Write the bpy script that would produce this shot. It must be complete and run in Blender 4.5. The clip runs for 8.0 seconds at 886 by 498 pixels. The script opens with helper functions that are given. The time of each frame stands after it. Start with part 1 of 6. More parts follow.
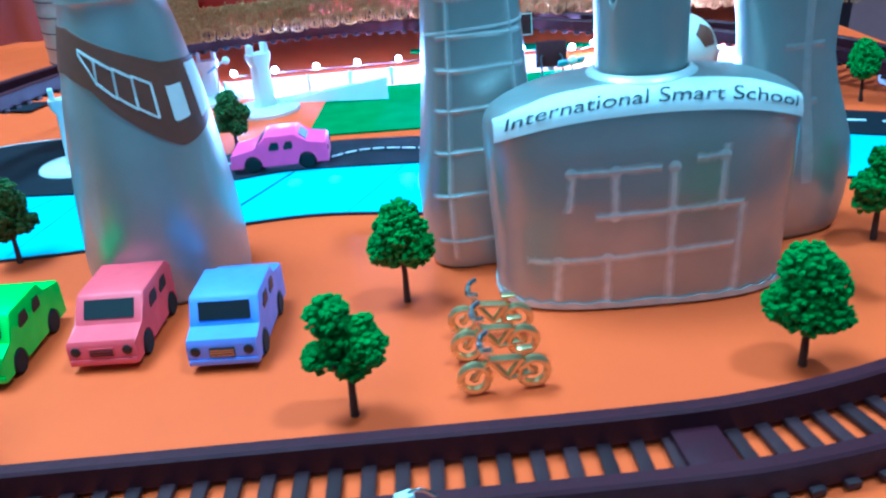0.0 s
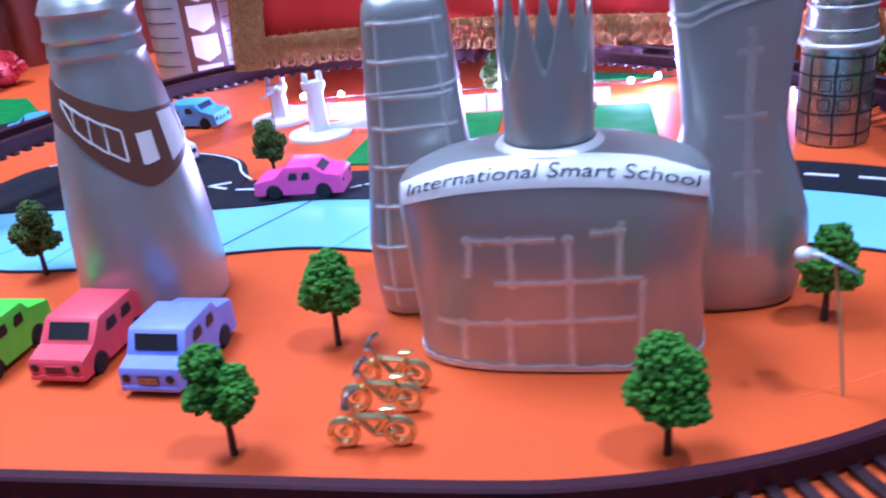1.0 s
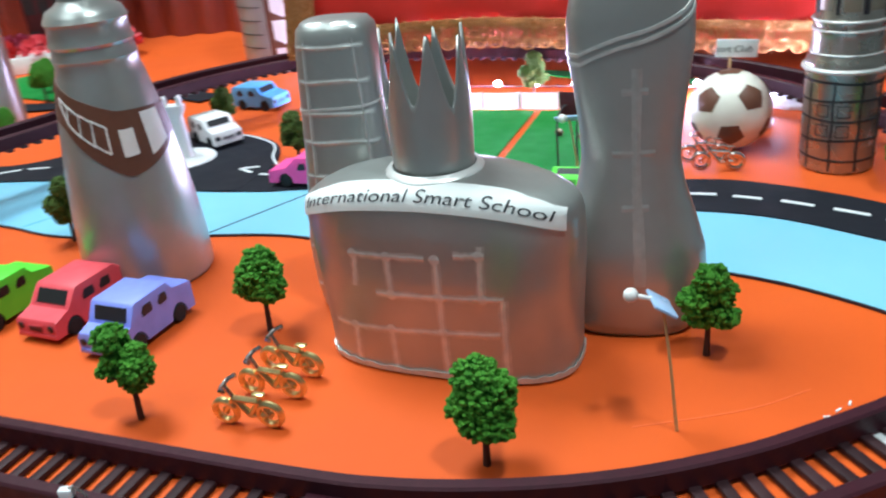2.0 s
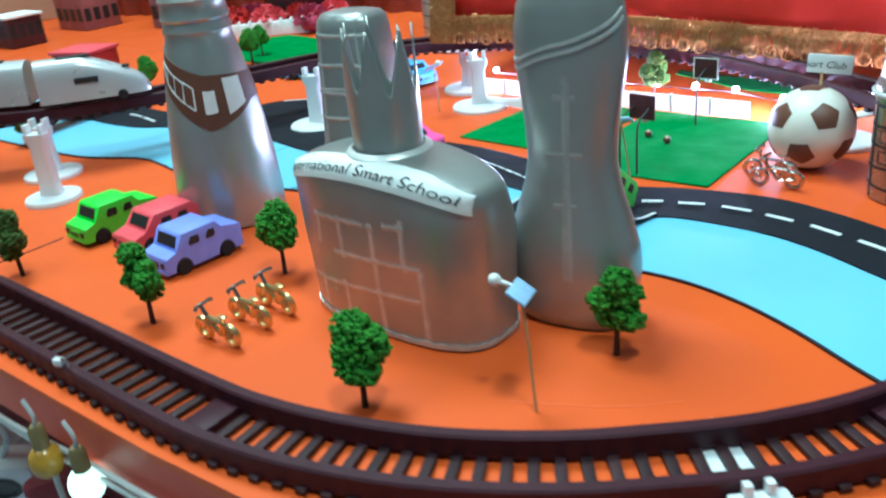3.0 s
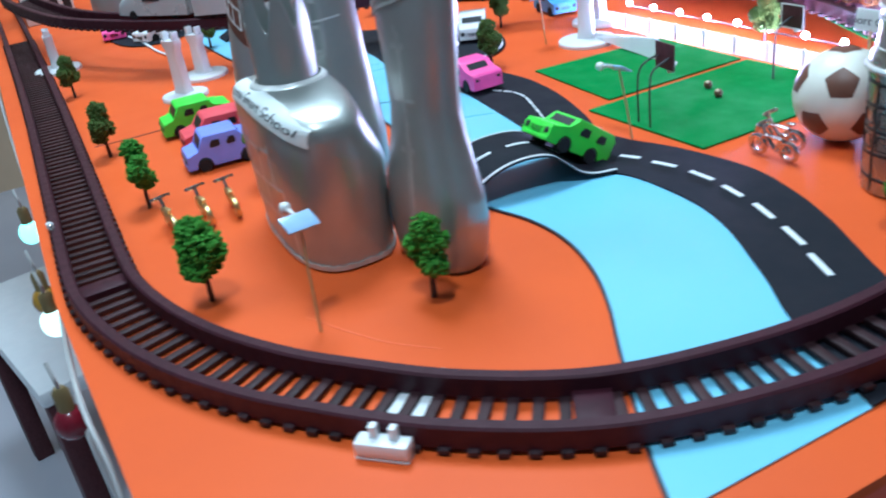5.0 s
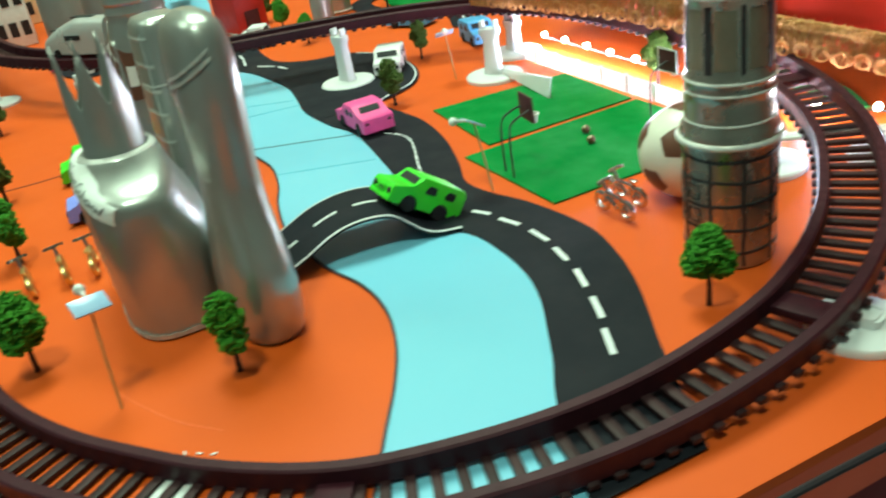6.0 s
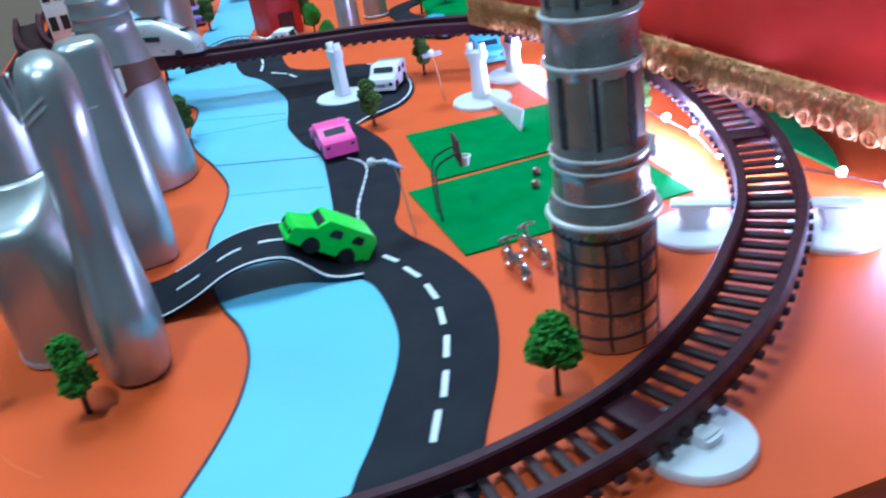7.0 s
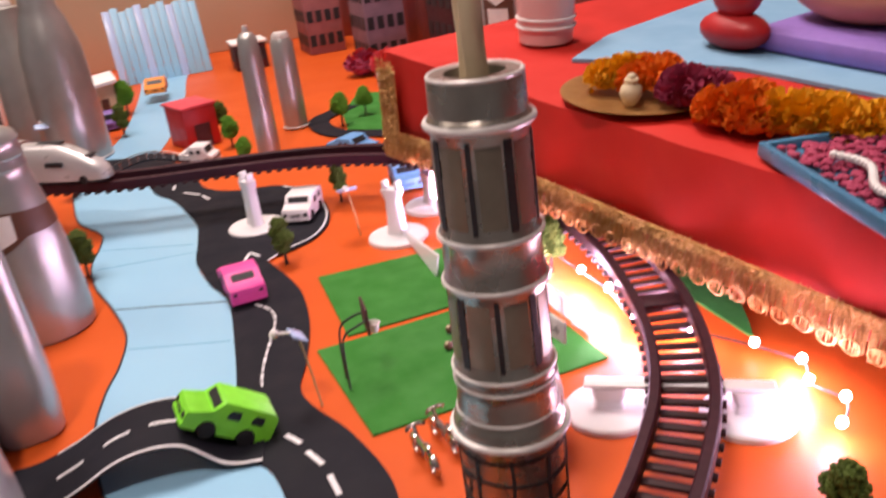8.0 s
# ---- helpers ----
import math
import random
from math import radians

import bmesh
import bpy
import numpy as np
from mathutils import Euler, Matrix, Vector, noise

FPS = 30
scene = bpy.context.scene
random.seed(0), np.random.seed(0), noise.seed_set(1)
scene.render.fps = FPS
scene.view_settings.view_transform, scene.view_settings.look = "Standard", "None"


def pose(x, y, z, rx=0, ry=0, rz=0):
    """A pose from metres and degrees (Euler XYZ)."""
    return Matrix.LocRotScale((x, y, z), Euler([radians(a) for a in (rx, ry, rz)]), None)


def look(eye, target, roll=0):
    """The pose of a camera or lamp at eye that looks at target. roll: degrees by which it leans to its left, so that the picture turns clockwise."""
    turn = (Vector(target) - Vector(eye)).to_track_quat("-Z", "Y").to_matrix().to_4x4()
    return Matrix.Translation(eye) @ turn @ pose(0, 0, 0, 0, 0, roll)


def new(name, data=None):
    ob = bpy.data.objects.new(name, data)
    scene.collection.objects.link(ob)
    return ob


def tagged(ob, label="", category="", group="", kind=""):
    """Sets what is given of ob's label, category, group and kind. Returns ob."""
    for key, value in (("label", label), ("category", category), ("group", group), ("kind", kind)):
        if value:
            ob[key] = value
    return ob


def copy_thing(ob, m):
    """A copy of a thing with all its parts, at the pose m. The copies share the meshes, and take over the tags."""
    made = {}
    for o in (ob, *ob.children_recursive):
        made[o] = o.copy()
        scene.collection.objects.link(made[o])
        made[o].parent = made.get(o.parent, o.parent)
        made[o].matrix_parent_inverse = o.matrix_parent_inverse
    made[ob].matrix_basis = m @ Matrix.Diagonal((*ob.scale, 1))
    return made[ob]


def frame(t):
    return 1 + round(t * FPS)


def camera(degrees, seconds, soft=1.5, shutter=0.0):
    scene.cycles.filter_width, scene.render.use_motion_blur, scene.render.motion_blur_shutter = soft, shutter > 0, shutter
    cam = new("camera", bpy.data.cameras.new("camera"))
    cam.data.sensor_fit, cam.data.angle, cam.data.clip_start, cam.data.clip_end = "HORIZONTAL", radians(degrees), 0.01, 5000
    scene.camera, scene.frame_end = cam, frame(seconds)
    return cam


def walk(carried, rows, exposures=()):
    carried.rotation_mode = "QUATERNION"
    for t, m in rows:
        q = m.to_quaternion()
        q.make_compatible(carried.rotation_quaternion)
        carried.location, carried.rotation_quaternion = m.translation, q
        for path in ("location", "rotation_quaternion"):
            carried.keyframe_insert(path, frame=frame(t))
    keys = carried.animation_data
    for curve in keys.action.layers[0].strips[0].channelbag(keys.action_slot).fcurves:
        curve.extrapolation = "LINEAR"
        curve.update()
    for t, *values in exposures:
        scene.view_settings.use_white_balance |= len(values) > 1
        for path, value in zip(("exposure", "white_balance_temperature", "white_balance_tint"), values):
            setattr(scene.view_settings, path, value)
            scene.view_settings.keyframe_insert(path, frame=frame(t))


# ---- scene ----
cam = camera(55.2, 8.0, 2.1, 0.5)
PATH = [
    (0, (0.066, 0.052, 0.142), (0.081, 1.868, -0.696), -5.1),
    (0.5, (0.104, 0.049, 0.149), (-0.059, 1.875, -0.652), -6.2),
    (1, (0.151, 0.054, 0.157), (-0.212, 1.848, -0.65), -6.2),
    (1.5, (0.196, 0.056, 0.171), (-0.25, 1.82, -0.66), -5.7),
    (1.7, (0.213, 0.055, 0.172), (-0.305, 1.795, -0.669), -5.9),
    (2.8, (0.342, 0.082, 0.178), (-0.822, 1.492, -0.631), -5.9),
    (3, (0.365, 0.086, 0.175), (-0.846, 1.451, -0.645), -5.9),
    (3.5, (0.402, 0.099, 0.17), (-0.956, 1.309, -0.663), -6.3),
    (4, (0.434, 0.137, 0.167), (-1.046, 1.198, -0.66), -7.1),
    (4.2, (0.451, 0.152, 0.168), (-1.097, 1.096, -0.676), -7.6),
    (5.3, (0.512, 0.248, 0.173), (-1.138, 0.924, -0.732), -9.2),
    (5.5, (0.519, 0.265, 0.179), (-1.145, 0.919, -0.718), -9.8),
    (6, (0.531, 0.31, 0.187), (-1.125, 0.961, -0.724), -10.0),
    (6.5, (0.541, 0.362, 0.193), (-1.153, 0.909, -0.718), -9.4),
    (7, (0.543, 0.415, 0.192), (-1.194, 0.825, -0.711), -9.5),
    (7.5, (0.535, 0.444, 0.207), (-1.224, 0.898, -0.629), -8.2),
    (8, (0.513, 0.443, 0.229), (-1.227, 1.043, -0.552), -7.3),
]
EXPOSURES = [
    (0.0, 0.16, 3220, -29), (0.5, 0.15, 4030, -19), (1.0, 0.04, 4360, 22), (1.5, 0.03, 5500, -6), (1.7, 0.0, 5500, -6), (2.8, -0.05, 5040, -21),
    (3.0, -0.05, 4750, -25), (3.5, -0.03, 3270, -21), (4.0, -0.07, 4220, 0), (4.2, -0.07, 4310, 0), (5.1, -0.13, 4750, -12), (5.3, -0.09, 4850, -50),
    (5.4, -0.04, 3590, -26), (5.5, -0.03, 2840, -18), (5.7, -0.06, 3520, 16), (5.9, -0.11, 5280, -13), (6.0, -0.17, 6430, -42), (6.2, -0.17, 4940, -10),
    (6.5, -0.19, 4500, -7), (7.0, -0.29, 4280, -10), (7.3, -0.38, 6000, 38), (7.5, -0.37, 6300, 107), (7.8, -0.31, 6860, 46), (8.0, -0.33, 7540, 30)]
walk(cam, [(t, look(eye, target, roll)) for t, eye, target, roll in PATH], EXPOSURES)

# ---- light ----
world = bpy.data.worlds.new("room_air")
world.use_nodes = True
world.node_tree.nodes["Background"].inputs["Color"].default_value = (0.9, 0.92, 1.0, 1)
world.node_tree.nodes["Background"].inputs["Strength"].default_value = 0.17
scene.world = world


def area_lamp(name, eye, target, size, watts, colour):
    data = bpy.data.lights.new(name, "AREA")
    data.shape, data.size, data.energy, data.color = "DISK", size, watts, colour
    ob = new(name, data)
    ob.matrix_world = look(eye, target)
    return ob


area_lamp("unseen_lamp", (-0.45, -0.50, 1.62), (0.10, 0.45, 0.0), 0.7, 11, (1.0, 0.96, 0.91))
area_lamp("unseen_lamp", (0.66, 0.11, 1.60), (0.20, 0.30, 0.0), 0.16, 15.5, (1.0, 0.96, 0.92))
# Added fill with no known fixture: brightens the back-left and the curtain.
area_lamp("unseen_lamp", (-0.50, 0.60, 1.64), (-0.35, 0.55, 0.0), 0.7, 36, (1.0, 0.96, 0.93))

# ---- materials ----


def material(name, a, b=None, rough=0.5, metal=0.0, scale=60.0, bump=0.0, bump_scale=None, glow=0.0, by_object=0.0, coat=0.0, see=0.0, detail=6.0):
    """A procedural surface: two tones mixed by noise at two scales, with fine relief."""
    m = bpy.data.materials.new(name)
    m.use_nodes = True
    nt = m.node_tree
    p = nt.nodes["Principled BSDF"]
    link = nt.links.new
    b = b or tuple(c * 0.82 for c in a)
    co = nt.nodes.new("ShaderNodeTexCoord")
    n1 = nt.nodes.new("ShaderNodeTexNoise")
    n1.inputs["Scale"].default_value, n1.inputs["Detail"].default_value = scale, detail
    n2 = nt.nodes.new("ShaderNodeTexNoise")
    n2.inputs["Scale"].default_value, n2.inputs["Detail"].default_value = scale * 0.13, 3
    link(co.outputs["Object"], n1.inputs["Vector"])
    link(co.outputs["Object"], n2.inputs["Vector"])
    add = nt.nodes.new("ShaderNodeMath")
    add.operation = "ADD"
    link(n1.outputs["Fac"], add.inputs[0])
    link(n2.outputs["Fac"], add.inputs[1])
    ramp = nt.nodes.new("ShaderNodeMapRange")
    ramp.inputs["From Min"].default_value, ramp.inputs["From Max"].default_value = 0.7, 1.3
    link(add.outputs[0], ramp.inputs["Value"])
    mix = nt.nodes.new("ShaderNodeMix")
    mix.data_type = "RGBA"
    mix.inputs["A"].default_value, mix.inputs["B"].default_value = (*a, 1), (*b, 1)
    link(ramp.outputs["Result"], mix.inputs["Factor"])
    out = mix.outputs["Result"]
    if by_object:
        info = nt.nodes.new("ShaderNodeObjectInfo")
        mr = nt.nodes.new("ShaderNodeMapRange")
        mr.inputs["To Min"].default_value, mr.inputs["To Max"].default_value = 1 - by_object, 1 + by_object
        link(info.outputs["Random"], mr.inputs["Value"])
        hsv = nt.nodes.new("ShaderNodeHueSaturation")
        link(mr.outputs["Result"], hsv.inputs["Value"])
        link(out, hsv.inputs["Color"])
        out = hsv.outputs["Color"]
    link(out, p.inputs["Base Color"])
    rr = nt.nodes.new("ShaderNodeMapRange")
    rr.inputs["From Min"].default_value, rr.inputs["From Max"].default_value = 0.3, 0.7
    rr.inputs["To Min"].default_value, rr.inputs["To Max"].default_value = rough * 0.85, min(1.0, rough * 1.15)
    link(n1.outputs["Fac"], rr.inputs["Value"])
    link(rr.outputs["Result"], p.inputs["Roughness"])
    p.inputs["Metallic"].default_value = metal
    p.inputs["Coat Weight"].default_value = coat
    p.inputs["Coat Roughness"].default_value = 0.15
    if see:
        p.inputs["Transmission Weight"].default_value = see
    if glow:
        p.inputs["Emission Color"].default_value = (*a, 1)
        p.inputs["Emission Strength"].default_value = glow
    if bump:
        n3 = nt.nodes.new("ShaderNodeTexNoise")
        n3.inputs["Scale"].default_value, n3.inputs["Detail"].default_value = bump_scale or scale * 4, 4
        link(co.outputs["Object"], n3.inputs["Vector"])
        bn = nt.nodes.new("ShaderNodeBump")
        bn.inputs["Strength"].default_value, bn.inputs["Distance"].default_value = bump, 0.001
        link(n3.outputs["Fac"], bn.inputs["Height"])
        link(bn.outputs["Normal"], p.inputs["Normal"])
    return m


ORANGE = material("orange_sheet", (0.66, 0.104, 0.014), (0.57, 0.083, 0.012), 0.48, scale=9, bump=0.22, bump_scale=26)
ORANGE_SIDE = material("orange_edge_paint", (0.72, 0.10, 0.04), (0.60, 0.08, 0.035), 0.5, scale=30, bump=0.1)
RIVER = material("blue_paper", (0.27, 0.56, 0.73), (0.21, 0.485, 0.69), 0.36, scale=9, bump=0.25, bump_scale=30)
ORANGE.node_tree.nodes["Principled BSDF"].inputs["Specular IOR Level"].default_value = 0.25
INK = material("dark_outline_ink", (0.015, 0.02, 0.035), None, 0.5)
ROAD = material("black_road_paper", (0.007, 0.008, 0.013), (0.011, 0.012, 0.018), 0.72, scale=40, bump=0.1)
DASH = material("white_road_paint", (0.78, 0.80, 0.82), (0.62, 0.64, 0.68), 0.5, scale=300)
ROAD.node_tree.nodes["Principled BSDF"].inputs["Specular IOR Level"].default_value = 0.2
LAWN = material("green_felt", (0.012, 0.20, 0.020), (0.008, 0.15, 0.013), 0.9, scale=60, bump=0.2, bump_scale=1500)
SILVER = material("silver_spray_paint", (0.46, 0.475, 0.455), (0.355, 0.367, 0.348), 0.33, 0.60, scale=40, bump=0.40, bump_scale=60, coat=0.1)
SILVER_DARK = material("dull_silver_paint", (0.45, 0.43, 0.37), (0.32, 0.305, 0.26), 0.28, 0.8, scale=90, bump=0.12, bump_scale=500)
SILVER_PALE = material("pale_silver_ridge", (0.78, 0.78, 0.76), (0.68, 0.68, 0.66), 0.38, 0.35, scale=200)
# Raised lines: their soft pale highlight is put into these two tones.
RIDGE = material("ridge_highlight", (0.70, 0.72, 0.70), (0.52, 0.535, 0.515), 0.45, 0.45, scale=260)
RIDGE_EDGE = material("ridge_highlight_edge", (0.53, 0.545, 0.525), (0.42, 0.432, 0.413), 0.40, 0.55, scale=260)
BROWN = material("brown_paint_band", (0.135, 0.056, 0.032), (0.100, 0.040, 0.024), 0.45, scale=120, bump=0.1)
WHITE = material("white_paint", (0.80, 0.80, 0.78), (0.70, 0.70, 0.69), 0.45, scale=150)
PAPER = material("white_paper", (0.82, 0.84, 0.82), (0.76, 0.79, 0.78), 0.6, scale=120)
LETTER = material("grey_letter_ink", (0.045, 0.05, 0.055), (0.07, 0.075, 0.08), 0.6, scale=400)
RAIL = material("dark_maroon_plastic", (0.044, 0.010, 0.018), (0.032, 0.007, 0.013), 0.5, scale=200, bump=0.1)
TIE = material("black_plastic_tie", (0.030, 0.013, 0.016), (0.040, 0.018, 0.020), 0.5, scale=300, by_object=0.3)
for m in (RAIL, TIE):
    m.node_tree.nodes["Principled BSDF"].inputs["Specular IOR Level"].default_value = 0.25
PILLAR = material("white_plastic", (0.78, 0.79, 0.80), (0.72, 0.73, 0.75), 0.35, scale=60, coat=0.2)
LEAF = material("green_foam_leaves", (0.095, 0.30, 0.014), (0.045, 0.17, 0.009), 0.9, scale=420, bump=0.8, bump_scale=1800)
LEAF_DULL = material("olive_foam_leaves", (0.09, 0.15, 0.018), (0.05, 0.085, 0.010), 0.9, scale=420, bump=0.8, bump_scale=1800)
TRUNK = material("dark_brown_trunk", (0.035, 0.014, 0.012), (0.05, 0.02, 0.015), 0.7, scale=600, bump=0.5)
GLASS_DARK = material("dark_car_glass", (0.012, 0.014, 0.016), None, 0.5)
TYRE = material("black_tyre", (0.006, 0.006, 0.007), None, 0.8)
GOLD = material("gold_wire", (0.80, 0.66, 0.30), (0.70, 0.56, 0.24), 0.30, 0.9, scale=300)
STEEL = material("bright_wire", (0.66, 0.64, 0.6), (0.55, 0.53, 0.5), 0.22, 1.0, scale=300)
BLACKLINE = material("black_marker_line", (0.018, 0.017, 0.02), (0.03, 0.028, 0.03), 0.55, scale=400)
MAROON = material("maroon_card", (0.07, 0.013, 0.018), (0.05, 0.01, 0.014), 0.6, scale=200)
PANEL_BROWN = material("grey_brown_panel_paint", (0.30, 0.27, 0.20), (0.22, 0.195, 0.145), 0.35, 0.5, scale=120, bump=0.1)
WOOD = material("pale_toothpick_wood", (0.56, 0.36, 0.16), (0.46, 0.28, 0.12), 0.6, scale=300)
PANEL = material("pale_blue_panel", (0.42, 0.58, 0.82), (0.36, 0.52, 0.78), 0.25, scale=200)
RED_CLOTH = material("red_satin_cloth", (0.60, 0.016, 0.005), (0.46, 0.011, 0.004), 0.75, scale=18, bump=0.5, bump_scale=40)
GOLD_TINSEL = material("gold_tinsel", (0.60, 0.36, 0.14), (0.46, 0.25, 0.09), 0.38, 0.8, scale=500)
GOLD_THREAD = material("gold_thread", (0.52, 0.29, 0.10), (0.36, 0.17, 0.055), 0.35, 0.65, scale=500, bump=0.4)
BLUE_CLOTH = material("sky_blue_cloth", (0.20, 0.42, 0.58), (0.15, 0.34, 0.50), 0.8, scale=30, bump=0.3)
BEIGE = material("beige_wall_paint", (0.56, 0.42, 0.28), (0.50, 0.37, 0.25), 0.8, scale=6, bump=0.1)
PURPLE_WALL = material("dim_maroon_wall", (0.38, 0.19, 0.19), (0.28, 0.13, 0.14), 0.8, scale=5, bump=0.1)
# For two unseen walls: dark blue-grey to cool and darken the silver reflections.
UNSEEN_WALL = material("unseen_wall_paint", (0.25, 0.28, 0.31), (0.20, 0.23, 0.26), 0.8, scale=5, bump=0.1)
CEIL = material("white_ceiling_paint", (0.75, 0.74, 0.72), None, 0.9, scale=4)
GREY_FLOOR = material("grey_floor_tile", (0.60, 0.60, 0.66), (0.52, 0.52, 0.59), 0.35, scale=5, bump=0.05)
TABLE_CLOTH = material("dark_red_table_cloth", (0.20, 0.02, 0.03), (0.14, 0.015, 0.022), 0.7, scale=20, bump=0.3)
CABLE = material("white_cable", (0.62, 0.62, 0.6), (0.5, 0.5, 0.5), 0.5)
TRAIN = material("pearl_train_paint", (0.58, 0.58, 0.57), (0.52, 0.52, 0.52), 0.3, 0.35, scale=60, coat=0.3)
MARIGOLD = material("orange_marigold", (0.85, 0.22, 0.008), (0.75, 0.14, 0.006), 0.8, scale=150, bump=0.8)
YELLOW_FLOWER = material("yellow_marigold", (0.88, 0.46, 0.012), (0.8, 0.36, 0.01), 0.8, scale=150, bump=0.8)
PINK_FLOWER = material("dusty_pink_flower", (0.42, 0.05, 0.11), (0.32, 0.03, 0.08), 0.8, scale=150, bump=0.8)
CREAM = material("cream_clay", (0.72, 0.60, 0.40), (0.6, 0.48, 0.3), 0.5, scale=100)
RED_PAINT = material("red_paint", (0.50, 0.02, 0.02), (0.38, 0.015, 0.02), 0.45, scale=80)
DUSTY = material("dusty_red_card", (0.30, 0.10, 0.10), (0.22, 0.075, 0.08), 0.7, scale=60)
MAUVE = material("mauve_card", (0.24, 0.16, 0.21), (0.18, 0.12, 0.16), 0.7, scale=60)
SKIN_CLAY = material("peach_clay", (0.72, 0.36, 0.20), (0.62, 0.28, 0.16), 0.5, scale=50)


def paint(name, c):
    return material(name, c, tuple(v * 0.86 for v in c), 0.5, scale=160, bump=0.05)


PINK = paint("hot_pink_foam", (0.86, 0.085, 0.36))
LIME = paint("lime_green_foam", (0.16, 0.70, 0.035))
ROSE = paint("rose_red_foam", (0.72, 0.075, 0.10))
PERI = paint("periwinkle_foam", (0.25, 0.30, 0.86))
VAN_WHITE = paint("white_foam", (0.78, 0.78, 0.78))
SKY = paint("sky_blue_foam", (0.12, 0.36, 0.68))
TANGERINE = paint("tangerine_foam", (0.86, 0.30, 0.05))
VIOLET = paint("violet_foam", (0.26, 0.16, 0.5))

# ---- tools ----


def thing(name, label, category, m=None, group="", kind=""):
    ob = tagged(new(name), label, category, group, kind)
    ob.empty_display_size = 0.01
    if m:
        ob.matrix_basis = m
    return ob


def solid(name, bm, mat, parent=None, label="", smooth=True):
    me = bpy.data.meshes.new(name)
    bmesh.ops.recalc_face_normals(bm, faces=bm.faces)
    if smooth:
        for f in bm.faces:
            f.smooth = True
    bm.to_mesh(me)
    bm.free()
    me.materials.append(mat)
    if smooth:
        me.set_sharp_from_angle(angle=radians(38))
    ob = new(name, me)
    if parent:
        ob.parent = parent
    if label:
        ob["label"] = label
    return ob


part = solid


def shared(name, me, parent, m):
    ob = new(name, me)
    ob.parent = parent
    ob.matrix_basis = m
    return ob


def setting(name, bm, mat, label, category):
    return tagged(solid(name, bm, mat), label, category, "", "structure")


def block(bm, x0, x1, y0, y1, z0, z1, bevel=0.0, m=None):
    r = bmesh.ops.create_cube(bm, size=1)
    vs = r["verts"]
    for v in vs:
        v.co = Vector(((x0 + x1) / 2 + v.co.x * (x1 - x0), (y0 + y1) / 2 + v.co.y * (y1 - y0), (z0 + z1) / 2 + v.co.z * (z1 - z0)))
    if m:
        for v in vs:
            v.co = m @ v.co
    if bevel:
        es = list({e for v in vs for e in v.link_edges})
        bmesh.ops.bevel(bm, geom=es, offset=bevel, segments=2, profile=0.5, affect="EDGES")
    return bm


def spline(points, n):
    """n places, evenly spread by parameter, on a smooth curve through the points."""
    ps = [Vector(p) for p in points]
    out = []
    for i in range(n):
        u = i / (n - 1) * (len(ps) - 1)
        k = min(int(u), len(ps) - 2)
        f = u - k
        p1, p2 = ps[k], ps[k + 1]
        p0 = ps[k - 1] if k else p1 * 2 - p2
        p3 = ps[k + 2] if k + 2 < len(ps) else p2 * 2 - p1
        out.append(0.5 * (p1 * 2 + (p2 - p0) * f + (p0 * 2 - p1 * 5 + p2 * 4 - p3) * f * f + (p1 * 3 - p0 - p2 * 3 + p3) * f ** 3))
    return out


def even(points, step):
    """The same curve in equal steps."""
    fine = spline(points, 40 * len(points))
    out, left = [fine[0]], step
    for a, b in zip(fine, fine[1:]):
        d = (b - a).length
        while d >= left:
            a = a + (b - a) * (left / d)
            out.append(a.copy())
            d = (b - a).length
            left = step
        left -= d
    return out


def tube(bm, points, radii, sides=8, closed=False):
    """A tapered tube along points."""
    ps = [Vector(p) for p in points]
    if not hasattr(radii, "__len__"):
        radii = [radii] * len(ps)
    rings, up = [], Vector((0.13, 0.21, 0.97)).normalized()
    for i, p in enumerate(ps):
        a, b = (ps[i - 1], ps[(i + 1) % len(ps)]) if closed else (ps[max(i - 1, 0)], ps[min(i + 1, len(ps) - 1)])
        d = (b - a).normalized()
        s = d.cross(up)
        if s.length < 0.05:
            s = d.cross(Vector((1, 0, 0)))
        s.normalize()
        q = s.cross(d)
        rings.append([bm.verts.new(p + (s * math.cos(t) + q * math.sin(t)) * radii[i]) for t in [2 * math.pi * k / sides for k in range(sides)]])
    pairs = list(zip(rings, rings[1:])) + ([(rings[-1], rings[0])] if closed else [])
    for r, s in pairs:
        for k in range(sides):
            bm.faces.new((r[k], r[(k + 1) % sides], s[(k + 1) % sides], s[k]))
    if not closed:
        bm.faces.new(rings[0])
        bm.faces.new(rings[-1][::-1])
    return bm


def ring(bm, centre, radius, thick, normal=(0, 0, 1), n=24, sides=8):
    q = Vector(normal).to_track_quat("Z", "Y")
    return tube(bm, [Vector(centre) + q @ Vector((radius * math.cos(a), radius * math.sin(a), 0)) for a in [2 * math.pi * i / n for i in range(n)]], thick, sides, True)


def ball(bm, centre, r, sub=2, squash=(1, 1, 1)):
    res = bmesh.ops.create_icosphere(bm, subdivisions=sub, radius=r)
    for v in res["verts"]:
        v.co = Vector((v.co.x * squash[0], v.co.y * squash[1], v.co.z * squash[2])) + Vector(centre)
    return bm


